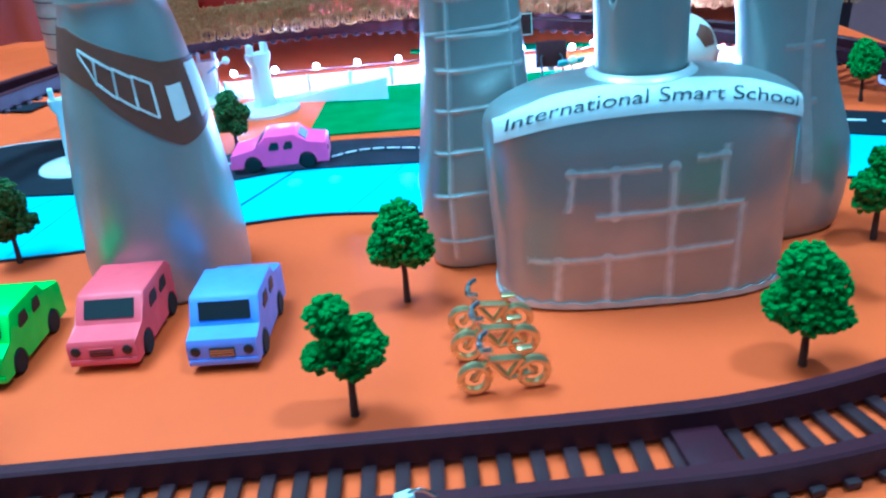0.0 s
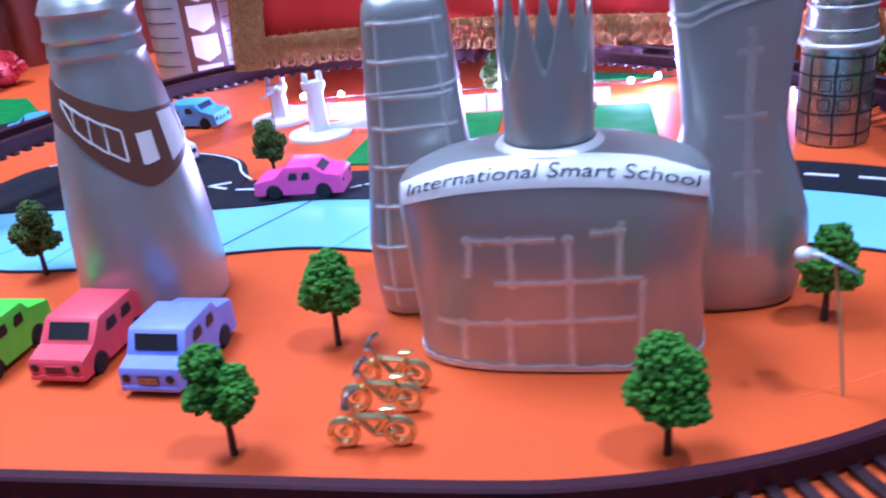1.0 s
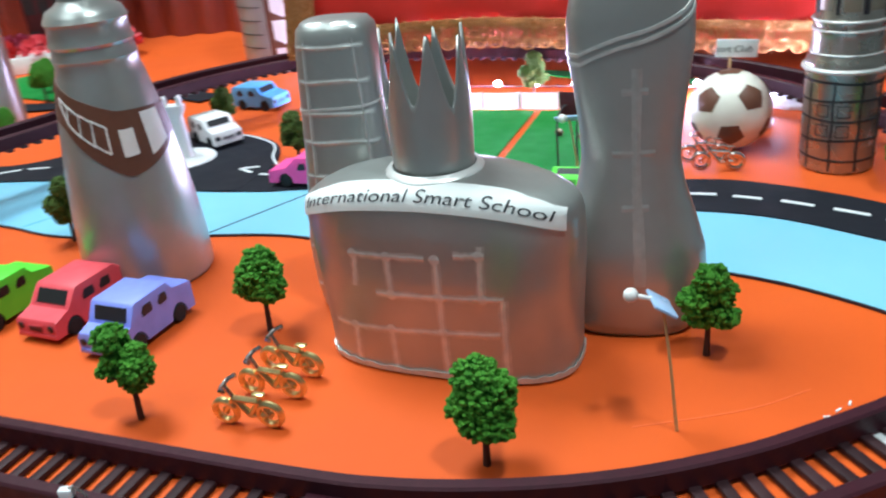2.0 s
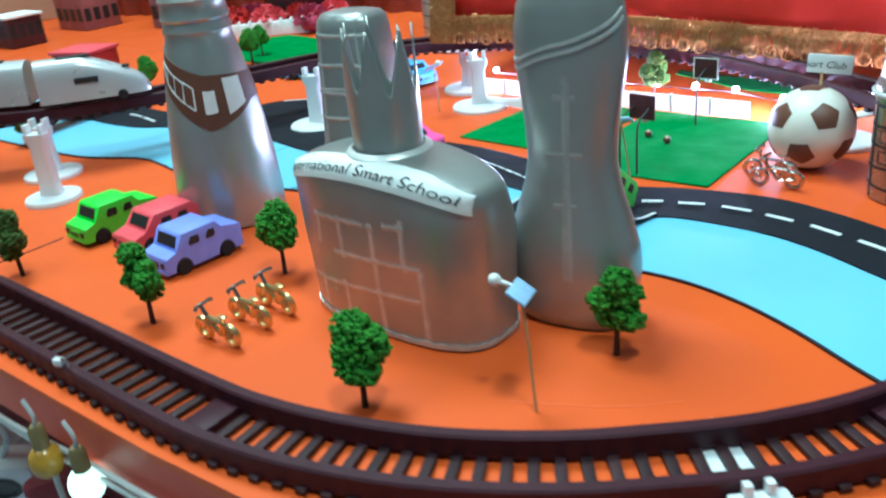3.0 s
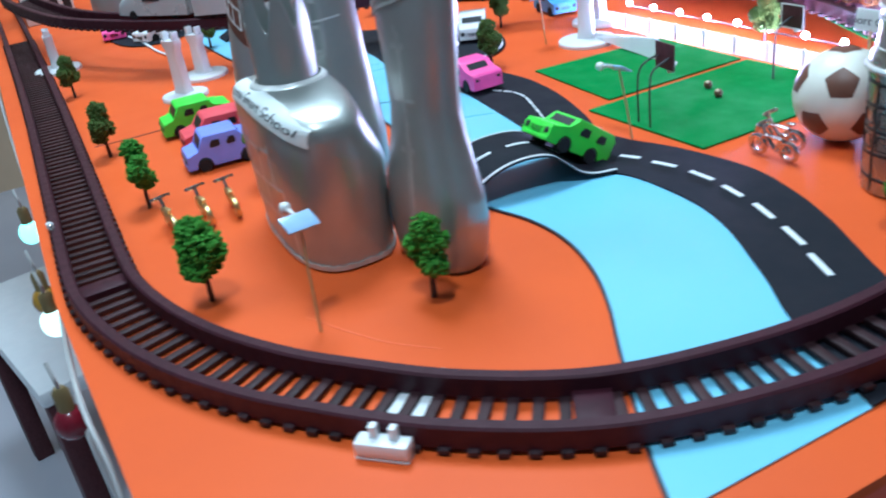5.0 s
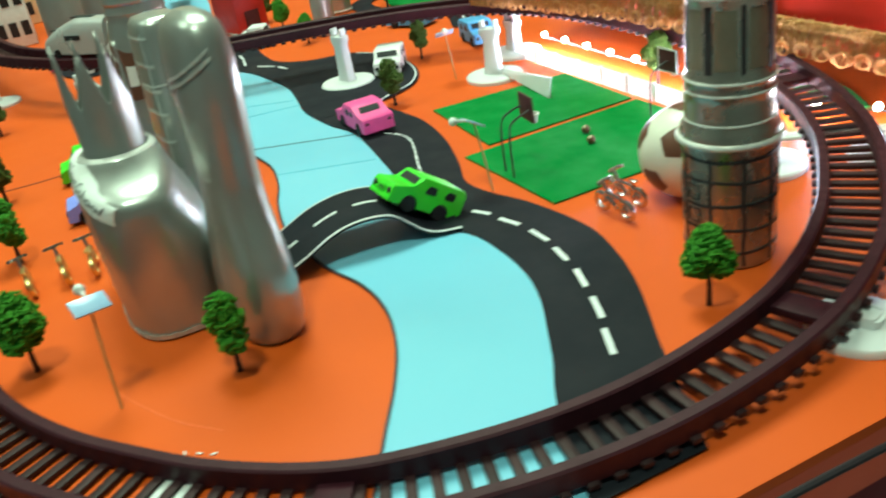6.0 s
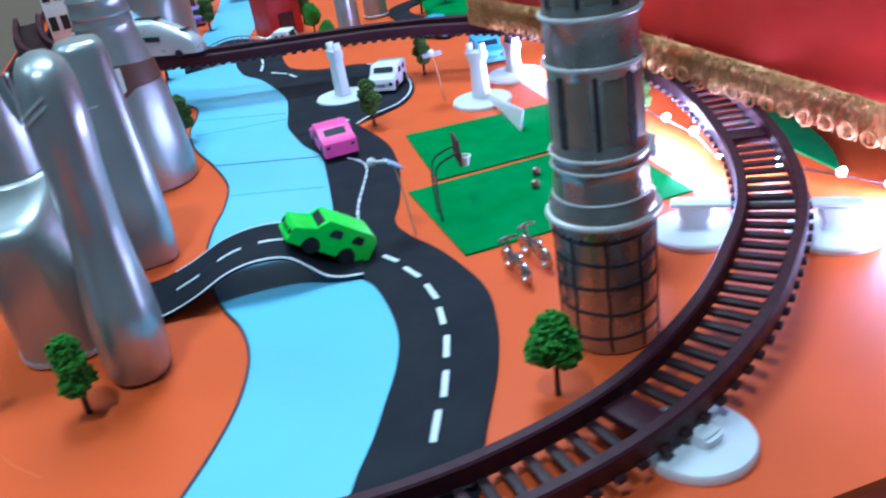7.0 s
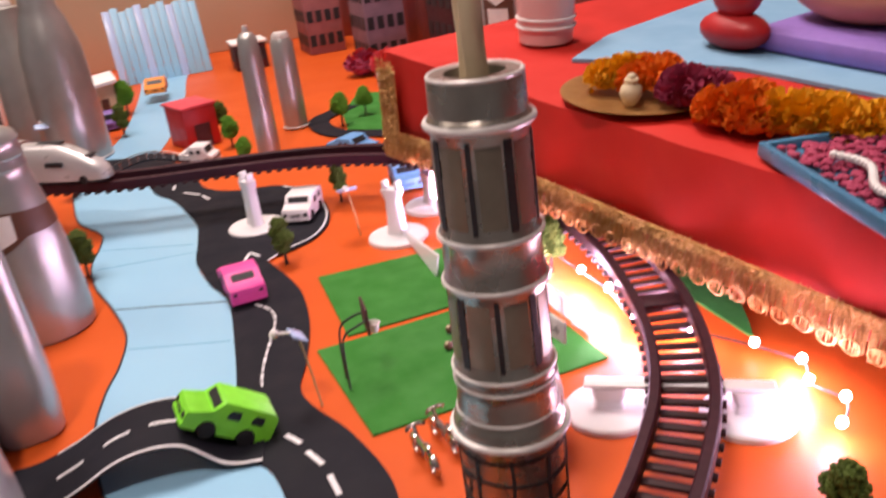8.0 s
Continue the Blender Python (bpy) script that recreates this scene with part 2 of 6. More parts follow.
def lathe(bm, profile, n=40, power=2.0, arch=0.0, cap=True, centre=(0, 0, 0)):
    """A body of oval sections: profile rows are height, half width, half depth."""
    rings = []
    for z, a, b in profile:
        row = []
        for k in range(n):
            row.append(bm.verts.new(Vector(oval(z, a, b, 2 * math.pi * k / n, power, arch)) + Vector(centre)))
        rings.append(row)
    for r, s in zip(rings, rings[1:]):
        for k in range(n):
            bm.faces.new((r[k], r[(k + 1) % n], s[(k + 1) % n], s[k]))
    if cap:
        bm.faces.new(rings[0][::-1])
        bm.faces.new(rings[-1])
    return bm


def oval(z, a, b, t, power=2.0, arch=0.0):
    c, s = math.cos(t), math.sin(t)
    x = a * math.copysign(abs(c) ** (2 / power), c)
    y = b * math.copysign(abs(s) ** (2 / power), s)
    return (x, y, z - arch * z * z * x * x)


def round_profile(rows):
    return [(z, r, r) for z, r in rows]


def between(profile, z):
    for (z0, a0, b0), (z1, a1, b1) in zip(profile, profile[1:]):
        if z0 <= z <= z1:
            f = (z - z0) / max(z1 - z0, 1e-9)
            return a0 + (a1 - a0) * f, b0 + (b1 - b0) * f
    return profile[-1][1:]


def skin(profile, t, z, off=0.0, power=2.0, arch=0.0):
    """A place on such a body, at the angle t, lifted by off."""
    a, b = between(profile, z)
    return Vector(oval(z, a + off, b + off, t, power, arch))


def ribbon(bm, place, us, vs, thick=0.0004):
    """A thin raised patch: place(u, v, lift) over the grid us x vs."""
    low = [[bm.verts.new(place(u, v, 0.0)) for v in vs] for u in us]
    top = [[bm.verts.new(place(u, v, thick)) for v in vs] for u in us]
    nu, nv = len(us), len(vs)
    for i in range(nu - 1):
        for j in range(nv - 1):
            bm.faces.new((top[i][j], top[i + 1][j], top[i + 1][j + 1], top[i][j + 1]))
    for i in range(nu - 1):
        for j in (0, nv - 1):
            bm.faces.new((low[i][j], low[i + 1][j], top[i + 1][j], top[i][j]))
    for j in range(nv - 1):
        for i in (0, nu - 1):
            bm.faces.new((low[i][j], low[i][j + 1], top[i][j + 1], top[i][j]))
    return bm


def weld(bm, place, us, width, thick):
    """A soft rounded ridge: place(u, v, lift), v across from -0.5 to 0.5."""
    vs = steps(-0.5, 0.5, 7)
    grid = [[bm.verts.new(place(u, v * width, thick * (0.5 + 0.5 * math.cos(2 * math.pi * v)) * (0.75 + 0.25 * math.sin(9 * u + 3 * v)) - 0.00005)) for v in vs] for u in us]
    for r, s in zip(grid, grid[1:]):
        for k in range(6):
            bm.faces.new((r[k], r[k + 1], s[k + 1], s[k]))
    return bm


def steps(a, b, n):
    return [a + (b - a) * i / (n - 1) for i in range(n)]


def sheet(bm, south, north, z0, z1):
    """A thin sheet between two curves of equal count."""
    rows = []
    for a, b in zip(south, north):
        rows.append([bm.verts.new((a.x, a.y, z0)), bm.verts.new((a.x, a.y, z1)), bm.verts.new((b.x, b.y, z1)), bm.verts.new((b.x, b.y, z0))])
    for r, s in zip(rows, rows[1:]):
        for k in range(3):
            bm.faces.new((r[k], r[k + 1], s[k + 1], s[k]))
    bm.faces.new(rows[0])
    bm.faces.new(rows[-1][::-1])
    return bm


def slab(bm, outline, z0, z1):
    lo = [bm.verts.new((x, y, z0)) for x, y in outline]
    hi = [bm.verts.new((x, y, z1)) for x, y in outline]
    bm.faces.new(lo[::-1])
    bm.faces.new(hi)
    n = len(outline)
    for k in range(n):
        bm.faces.new((lo[k], lo[(k + 1) % n], hi[(k + 1) % n], hi[k]))
    return bm


def band(bm, points, half, z0, z1):
    """A flat strip of even width along points."""
    ps = [Vector((p[0], p[1], 0)) for p in points]
    a, b = [], []
    for i, p in enumerate(ps):
        d = (ps[min(i + 1, len(ps) - 1)] - ps[max(i - 1, 0)]).normalized()
        s = Vector((-d.y, d.x, 0)) * half
        a.append(p - s)
        b.append(p + s)
    return sheet(bm, a, b, z0, z1)


def words(text, height):
    """The built-in font's outlines of a text, as a flat mesh about the origin."""
    cu = bpy.data.curves.new("letters", "FONT")
    cu.body, cu.size, cu.align_x, cu.align_y = text, height, "CENTER", "CENTER"
    cu.shear = 0.18
    ob = new("letters", cu)
    me = bpy.data.meshes.new_from_object(ob.evaluated_get(bpy.context.evaluated_depsgraph_get()))
    bpy.data.objects.remove(ob)
    bm = bmesh.new()
    bm.from_mesh(me)
    bpy.data.meshes.remove(me)
    return bm


# ---- the room ----
FLOOR_Z = -0.74
setting("floor", block(bmesh.new(), -2.6, 2.2, -1.6, 2.6, FLOOR_Z - 0.1, FLOOR_Z), GREY_FLOOR, "grey tiled room floor beneath the display table", "floor")
setting("ceiling", block(bmesh.new(), -2.6, 2.2, -1.6, 2.6, 1.70, 1.80), CEIL, "white painted ceiling above the display", "ceiling")
setting("wall_west", block(bmesh.new(), -2.6, -2.5, -1.6, 2.6, FLOOR_Z, 1.70), BEIGE, "plain beige room wall behind the display", "wall")
setting("wall_north", block(bmesh.new(), -2.5, 2.1, 2.5, 2.6, FLOOR_Z, 1.70), PURPLE_WALL, "dim maroon draped wall behind the altar", "wall")
# East and south walls are unseen, added dark to shape the silver's reflections.
setting("wall_east", block(bmesh.new(), 2.1, 2.2, -1.6, 2.6, FLOOR_Z, 1.70), UNSEEN_WALL, "unseen blue-grey wall that darkens the silver reflections", "wall")
setting("wall_south", block(bmesh.new(), -2.5, 2.1, -1.6, -1.5, FLOOR_Z, 1.70), UNSEEN_WALL, "unseen blue-grey wall that darkens the silver reflections", "wall")

# ---- the board ----
BOARD = [(-1.14, 0.176), (-0.3, 0.188), (0.12, 0.196), (0.30, 0.208), (0.391, 0.216), (0.391, 0.86), (-0.17, 0.86), (-0.17, 1.04), (-1.14, 0.85)]
board = thing("display_board", "orange board that carries the model town, standing on a table", "table")
solid("board_top", slab(bmesh.new(), BOARD, -0.004, 0.0), ORANGE, board, "", False)
solid("board_edge", slab(bmesh.new(), [(x, y + (0.0015 if y < 0.5 else -0.0015)) for x, y in BOARD], -0.026, -0.0042), ORANGE_SIDE, board, "red-orange painted board edge", False)
solid("table_skirt", slab(bmesh.new(), [(-1.05, 0.46), (0.22, 0.48), (0.28, 0.49), (0.28, 0.80), (-0.2, 0.80), (-0.2, 0.98), (-1.05, 0.80)], FLOOR_Z, -0.0265), TABLE_CLOTH, board, "dark red cloth skirt", False)

FOLD = material("orange_sheet_fold", (0.74, 0.132, 0.028), (0.66, 0.11, 0.025), 0.5, scale=40)
solid("crease", band(bmesh.new(), [(p.x, p.y) for p in spline([(0.209, 0.285, 0), (0.234, 0.297, 0), (0.249, 0.306, 0), (0.263, 0.318, 0)], 24)], 0.00030, 0.0, 0.00015), FOLD, board, "faint crease in the orange sheet", False)
# Short dark line on the board, drawn as a flat maroon strip.
solid("seam", band(bmesh.new(), [(-0.1050, 0.2400), (-0.1030, 0.2620), (-0.1037, 0.2850)], 0.0007, 0.0, 0.0003), MAROON, board, "thin dark line on the orange sheet", False)
SOUTH = [(0.3715, 0.3310), (0.345, 0.3435), (0.304, 0.366), (0.278, 0.381), (0.252, 0.3925), (0.224, 0.399), (0.197, 0.398), (0.166, 0.390), (0.115, 0.387), (0.076, 0.393), (0.045, 0.402), (0.007, 0.407), (-0.040, 0.400), (-0.085, 0.390), (-0.130, 0.388), (-0.169, 0.395), (-0.200, 0.396), (-0.245, 0.379), (-0.300, 0.374), (-0.38, 0.372)]
SHORE = [(0.3715, 0.4050), (0.345, 0.4135), (0.321, 0.4245), (0.303, 0.435), (0.287, 0.443), (0.264, 0.454), (0.241, 0.461), (0.215, 0.463), (0.190, 0.461), (0.171, 0.452), (0.140, 0.452), (0.107, 0.459), (0.054, 0.466), (-0.002, 0.471), (-0.035, 0.464), (-0.083, 0.460), (-0.125, 0.466), (-0.165, 0.470), (-0.212, 0.465), (-0.250, 0.458), (-0.290, 0.444), (-0.38, 0.447)]
KERB = [(0.3715, 0.4480), (0.345, 0.4600), (0.3185, 0.472), (0.303, 0.480), (0.281, 0.491), (0.254, 0.501), (0.222, 0.507), (0.180, 0.501), (0.150, 0.491), (0.128, 0.489), (0.100, 0.499), (0.056, 0.511), (0.011, 0.516), (-0.030, 0.511), (-0.060, 0.505)]
south, shore = spline(SOUTH, 140), spline(SHORE, 140)


def joined(south_side, north_side, z0, z1, x_from, x_to):
    """Two banks cut at the same stretch."""
    a = [p for p in south_side if x_from <= p.x <= x_to]
    b = [p for p in north_side if x_from <= p.x <= x_to]
    n = 60
    return sheet(bmesh.new(), spline([(p.x, p.y, 0) for p in a], n), spline([(p.x, p.y, 0) for p in b], n), z0, z1)


river = thing("river", "pale blue paper river winding past the school", "river", kind="structure")
solid("river_sheet", joined([Vector((q.x, q.y, 0)) for q in south], [Vector((q.x, q.y, 0)) for q in shore], 0.0002, 0.0008, -0.39, 0.40), RIVER, river, "", False)
solid("seam", band(bmesh.new(), [(-0.0375, 0.4000), (-0.020, 0.436), (-0.0035, 0.4700)], 0.0005, 0.0008, 0.0010), INK, river, "dark seam between two sheets", False)
for p, q in (((-0.119, 0.3915), (-0.107, 0.4635)), ((-0.160, 0.3960), (-0.124, 0.4630)), ((0.027, 0.4060), (0.053, 0.4640))):
    solid("crease", band(bmesh.new(), [p, q], 0.0005, 0.0008, 0.00095), material("river_crease", (0.13, 0.44, 0.62), None, 0.4), river, "faint crease in the paper", False)
solid("bank_line", band(bmesh.new(), [(p.x, p.y) for p in south], 0.0006, 0.0002, 0.0013), INK, river, "dark inked bank line", False)
solid("river_sheet", sheet(bmesh.new(), spline([(-0.375, 0.372, 0), (-0.45, 0.392, 0), (-0.55, 0.425, 0), (-0.75, 0.455, 0), (-0.93, 0.47, 0), (-1.05, 0.455, 0)], 40), spline([(-0.375, 0.447, 0), (-0.44, 0.462, 0), (-0.52, 0.482, 0), (-0.70, 0.515, 0), (-0.90, 0.54, 0), (-1.05, 0.57, 0)], 40), 0.0002, 0.0007), RIVER, river, "", False)

road = thing("road", "black paper road with white dashes along the river", "road", kind="structure")
kerb = spline(KERB, 100)
solid("road_sheet", sheet(bmesh.new(), [Vector((p.x, p.y, 0)) for p in spline([p for p in SHORE[:15]] + [(-0.060, 0.4615)], 100)], [Vector((p.x, p.y, 0)) for p in kerb], 0.0010, 0.0016), ROAD, road, "", False)
PLAZA = [(-0.055, 0.4625), (-0.083, 0.460), (-0.125, 0.466), (-0.165, 0.470), (-0.212, 0.465), (-0.250, 0.458), (-0.290, 0.444), (-0.36, 0.447), (-0.36, 0.487), (-0.30, 0.487), (-0.262, 0.490), (-0.235, 0.512), (-0.222, 0.548), (-0.190, 0.568), (-0.146, 0.573), (-0.105, 0.566), (-0.075, 0.548), (-0.060, 0.522), (-0.055, 0.504)]
solid("road_plaza", slab(bmesh.new(), [(p.x, p.y) for p in spline([(x, y, 0) for x, y in PLAZA], 90)], 0.0010, 0.0018), ROAD, road, "black turning circle", False)
solid("edge_line", band(bmesh.new(), [(p.x, p.y) for p in spline([(-0.215, 0.552, 0), (-0.190, 0.566, 0), (-0.146, 0.571, 0), (-0.107, 0.564, 0), (-0.078, 0.547, 0), (-0.064, 0.522, 0), (-0.052, 0.507, 0)], 40)], 0.0007, 0.0018, 0.0022), DASH, road, "thin white edge line", False)
solid("road_sheet", band(bmesh.new(), [(p.x, p.y) for p in spline([(-0.34, 0.467, 0), (-0.40, 0.44, 0), (-0.44, 0.38, 0), (-0.43, 0.335, 0), (-0.50, 0.32, 0), (-0.62, 0.33, 0)], 40)], 0.020, 0.0011, 0.0015), ROAD, road, "", False)
solid("edge_line", band(bmesh.new(), [(p.x, p.y) for p in spline([(-0.33, 0.338, 0), (-0.37, 0.331, 0), (-0.43, 0.327, 0), (-0.50, 0.318, 0)], 24)], 0.0012, 0.0016, 0.002), DASH, road, "", False)
for p, q in (((0.167, 0.473), (0.177, 0.478)), ((0.185, 0.4790), (0.198, 0.4830)), ((0.207, 0.4838), (0.222, 0.4842)), ((0.230, 0.4828), (0.244, 0.4805)), ((0.253, 0.4790), (0.268, 0.4740)), ((0.2765, 0.4712), (0.292, 0.4652)), ((0.2985, 0.4612), (0.3145, 0.4542))):
    solid("lane_dash", band(bmesh.new(), [p, q], 0.0013, 0.0017, 0.0021), DASH, road, "", False)
PINK_LANE = [(0.014, 0.4855), (0.028, 0.4925), (0.042, 0.4930), (0.058, 0.4885), (0.074, 0.4830), (0.090, 0.4775), (0.106, 0.4730), (0.120, 0.4705)]
pl = spline([(x, y, 0) for x, y in PINK_LANE], 121)
for k in range(13):
    solid("lane_dash", band(bmesh.new(), [(p.x, p.y) for p in pl[1 + k * 9:9 + k * 9]], 0.0006 + 0.0002 * (k % 2), 0.0017, 0.0021), DASH, road, "", False)
for a, b in (((-0.075, 0.498), (-0.062, 0.492)), ((-0.075, 0.498), (-0.063, 0.503)), ((-0.055, 0.490), (-0.04, 0.489)), ((-0.262, 0.470), (-0.245, 0.482)), ((-0.240, 0.484), (-0.225, 0.488)), ((-0.278, 0.462), (-0.300, 0.466)), ((-0.305, 0.467), (-0.325, 0.468))):
    solid("lane_dash", band(bmesh.new(), [a, b], 0.0011, 0.0019, 0.0023), DASH, road, "", False)

lawn = thing("sports_lawn", "two green felt lawns parted by an orange strip", "lawn", kind="structure")
solid("felt", slab(bmesh.new(), [(-0.003, 0.531), (0.088, 0.526), (0.0875, 0.634), (0.004, 0.637)], 0.0002, 0.0012), LAWN, lawn, "", False)
solid("felt", slab(bmesh.new(), [(0.0945, 0.506), (0.188, 0.5095), (0.1875, 0.636), (0.0925, 0.6345)], 0.0002, 0.0012), LAWN, lawn, "", False)
patch = tagged(solid("green_patch", slab(bmesh.new(), [(p.x, p.y) for p in spline([(0.060, 0.752, 0), (0.098, 0.746, 0), (0.140, 0.738, 0), (0.180, 0.725, 0), (0.2090, 0.7085, 0)], 16)] + [(p.x, p.y) for p in spline([(0.2080, 0.7070, 0), (0.172, 0.7080, 0), (0.129, 0.7110, 0), (0.096, 0.7250, 0), (0.060, 0.742, 0)], 16)], 0.0002, 0.0012), LAWN, None, "", False), "thin green felt wedge beneath the gold fringe", "lawn", "", "structure")

# ---- the train track ----
TRACK = [(-1.10, 0.204, 0.012), (-0.60, 0.213, 0.012), (-0.25, 0.2175, 0.010), (0.0, 0.2170, 0.010), (0.11, 0.2168, 0.010), (0.150, 0.2195, 0.010), (0.186, 0.2278, 0.010), (0.2178, 0.2400, 0.010), (0.2470, 0.2565, 0.010), (0.2695, 0.2735, 0.010), (0.3018, 0.3027, 0.010), (0.3290, 0.3400, 0.010), (0.3445, 0.3815, 0.011), (0.3525, 0.425, 0.012), (0.3525, 0.470, 0.014), (0.3438, 0.517, 0.017), (0.324, 0.559, 0.0205), (0.2955, 0.5955, 0.0230), (0.2515, 0.635, 0.0262), (0.187, 0.666, 0.0305), (0.107, 0.682, 0.0370), (0.018, 0.676, 0.0420), (-0.045, 0.664, 0.0435), (-0.098, 0.640, 0.0440), (-0.136, 0.598, 0.0445), (-0.160, 0.552, 0.0450), (-0.182, 0.490, 0.0450), (-0.206, 0.420, 0.045), (-0.243, 0.357, 0.047), (-0.300, 0.304, 0.050), (-0.370, 0.266, 0.052), (-0.47, 0.243, 0.053), (-0.60, 0.225, 0.053)]
track = thing("train_track", "dark maroon plastic toy train track looping round the town", "train track")
way = even(TRACK, 0.0043)
sides = []
for i, p in enumerate(way):
    d = way[min(i + 1, len(way) - 1)] - way[max(i - 1, 0)]
    sides.append(Vector((d.y, -d.x, 0)).normalized())


def rail_mesh(u0, u1, drop0, drop1):
    bm = bmesh.new()
    rows = []
    for p, s in zip(way, sides):
        rows.append([bm.verts.new(p + s * u + Vector((0, 0, dz))) for u, dz in ((u0, drop1), (u0, drop0 - 0.0008), (u0 + 0.0008, drop0), (u1 - 0.0008, drop0), (u1, drop0 - 0.0008), (u1, drop1))])
    for r, q in zip(rows, rows[1:]):
        for k in range(6):
            bm.faces.new((r[k], r[(k + 1) % 6], q[(k + 1) % 6], q[k]))
    bm.faces.new(rows[0])
    bm.faces.new(rows[-1][::-1])
    return bm


solid("rail", rail_mesh(-0.0150, -0.0098, 0.0, -0.0080), RAIL, track)
solid("rail", rail_mesh(0.0098, 0.0150, 0.0, -0.0080), RAIL, track)
bm = block(bmesh.new(), -0.0019, 0.0019, -0.0168, 0.0168, -0.0095, -0.0074, 0.0003)
tie_first = solid("tie", bm, TIE, track)
tie_mesh = tie_first.data
bm = block(bmesh.new(), -0.0062, 0.0062, -0.0112, 0.0112, -0.0092, -0.0055, 0.0004)
joint_first = solid("joint_plate", bm, RAIL, track)
joint_mesh = joint_first.data
count = 0
for i in range(2, len(way) - 2, 2):
    p, s = way[i], sides[i]
    if p.x < -0.58:
        continue
    ang = math.degrees(math.atan2(s.y, s.x)) + 90
    m = pose(p.x, p.y, p.z, 0, 0, ang)
    if count == 0:
        tie_first.matrix_basis = m
        joint_first.matrix_basis = pose(0.128, 0.2175, 0.010, 0, 0, 4)
    else:
        shared("tie", tie_mesh, track, m)
    count += 1
for x, y, z, a in ((0.3285, 0.338, 0.010, 60), (0.3435, 0.517, 0.017, 110), (0.187, 0.666, 0.0305, 158), (-0.160, 0.552, 0.045, 250)):
    shared("joint_plate", joint_mesh, track, pose(x, y, z, 0, 0, a))


def support(x, y, height, turn, radius=0.022, name="track_pillar", label="white plastic track pillar on a round foot", fork=True):
    ob = thing(name, label, "pillar", pose(x, y, 0.0001, 0, 0, turn), "track pillars")
    bm = lathe(bmesh.new(), round_profile([(0.0, radius), (0.0022, radius), (0.0032, radius * 0.96), (0.0042, radius * 0.6)]), 36)
    solid("foot", bm, PILLAR, ob)
    bm = lathe(bmesh.new(), [(0.0035, 0.0075, 0.0055), (0.008, 0.0062, 0.0046), (height - 0.008, 0.0052, 0.0042), (height - 0.004, 0.0075, 0.0045), (height, 0.0078, 0.0046)], 16, 5)
    solid("column", bm, PILLAR, ob)
    if fork:
        for sx in (-1, 1):
            solid("prong", block(bmesh.new(), sx * 0.0052 - 0.0013, sx * 0.0052 + 0.0013, -0.003, 0.003, height, height + 0.006, 0.0005), PILLAR, ob)
    return ob


support(-0.1285, 0.5125, 0.040, 20)
support(-0.0365, 0.600, 0.038, 40)
support(-0.080, 0.6435, 0.028, 10)
support(-0.176, 0.318, 0.045, 30, 0.018)
support(-0.228, 0.345, 0.036, 30, 0.020)
support(-0.39, 0.24, 0.034, 0, 0.022)
support(0.2270, 0.6120, 0.0145, 60, 0.021, fork=False)
support(0.2620, 0.6610, 0.0145, 60, 0.021, fork=False)
beam = tagged(solid("cross_beam", block(bmesh.new(), -0.041, 0.041, -0.004, 0.004, 0.0144, 0.0164, 0.0006, pose(0.2445, 0.6365, 0.0003, 0, 0, 55)), PILLAR), "white plastic beam between two pillars under the track", "beam")
support(0.3542, 0.5325, 0.0072, 20, 0.019, label="white plastic track pillar on a round foot outside the curve", fork=False)
clip = thing("track_clip", "white plastic track clip with two prongs beside the rail", "track clip", pose(0.3015, 0.2800, 0.0, 0, 0, 45))
solid("base_plate", block(bmesh.new(), -0.0088, 0.0088, -0.006, 0.031, 0.0001, 0.0009, 0.0002), PILLAR, clip)
solid("body", block(bmesh.new(), -0.0088, 0.0088, -0.0060, 0.0005, 0.0009, 0.0062, 0.0008), PILLAR, clip)
for sx in (-0.0033, 0.0033):
    solid("prong", block(bmesh.new(), sx - 0.0013, sx + 0.0013, -0.0030, 0.0002, 0.0055, 0.0105, 0.0005), PILLAR, clip)

# fallen white card by the far pillar
card = thing("white_ramp", "thin white card strip leaning from a pillar foot onto the lawn", "ramp")
bm = bmesh.new()
v = [bm.verts.new(q) for q in ((-0.030, 0.6015, 0.0045), (0.044, 0.5975, 0.0014), (0.044, 0.6005, 0.0150), (-0.030, 0.6030, 0.0075), (-0.030, 0.6027, 0.0045), (0.044, 0.5987, 0.0014), (0.044, 0.6017, 0.0150), (-0.030, 0.6042, 0.0075))]
for f in ((0, 1, 2, 3), (4, 5, 6, 7), (0, 1, 5, 4), (1, 2, 6, 5), (2, 3, 7, 6), (3, 0, 4, 7)):
    bm.faces.new([v[i] for i in f])
solid("card", bm, PILLAR, card, "", False)

for x, y, r in ((0.2675, 0.3030, 10), (0.2710, 0.3075, 50), (0.2745, 0.3120, 80)):
    tagged(solid("paper_flake", block(bmesh.new(), -0.0012, 0.0012, -0.0004, 0.0004, 0.0001, 0.0006, 0.0001, pose(x, y, 0, 0, 0, r)), PILLAR), "tiny white torn paper flake beside the rail", "paper flake", "paper flakes")

# backdrop of the display: a beige panel at the town's end and a pleated dark curtain beside it
setting("backdrop_panel", block(bmesh.new(), -1.125, -1.105, 0.18, 0.835, 0.0002, 0.62, 0.002), BEIGE, "plain beige panel standing at the town's far end", "backdrop")
bm = bmesh.new()
rows = []
for i in range(220):
    f = i / 219
    x, y = -1.10 + 0.925 * f, 0.832 + 0.180 * f
    w = 0.010 * math.sin(f * 150) + 0.004 * math.sin(f * 67 + 1)
    rows.append([bm.verts.new((x - 0.19 * w, y + w * (0.6 + 0.4 * k / 3), 0.0005 + 0.62 * k / 3)) for k in range(4)])
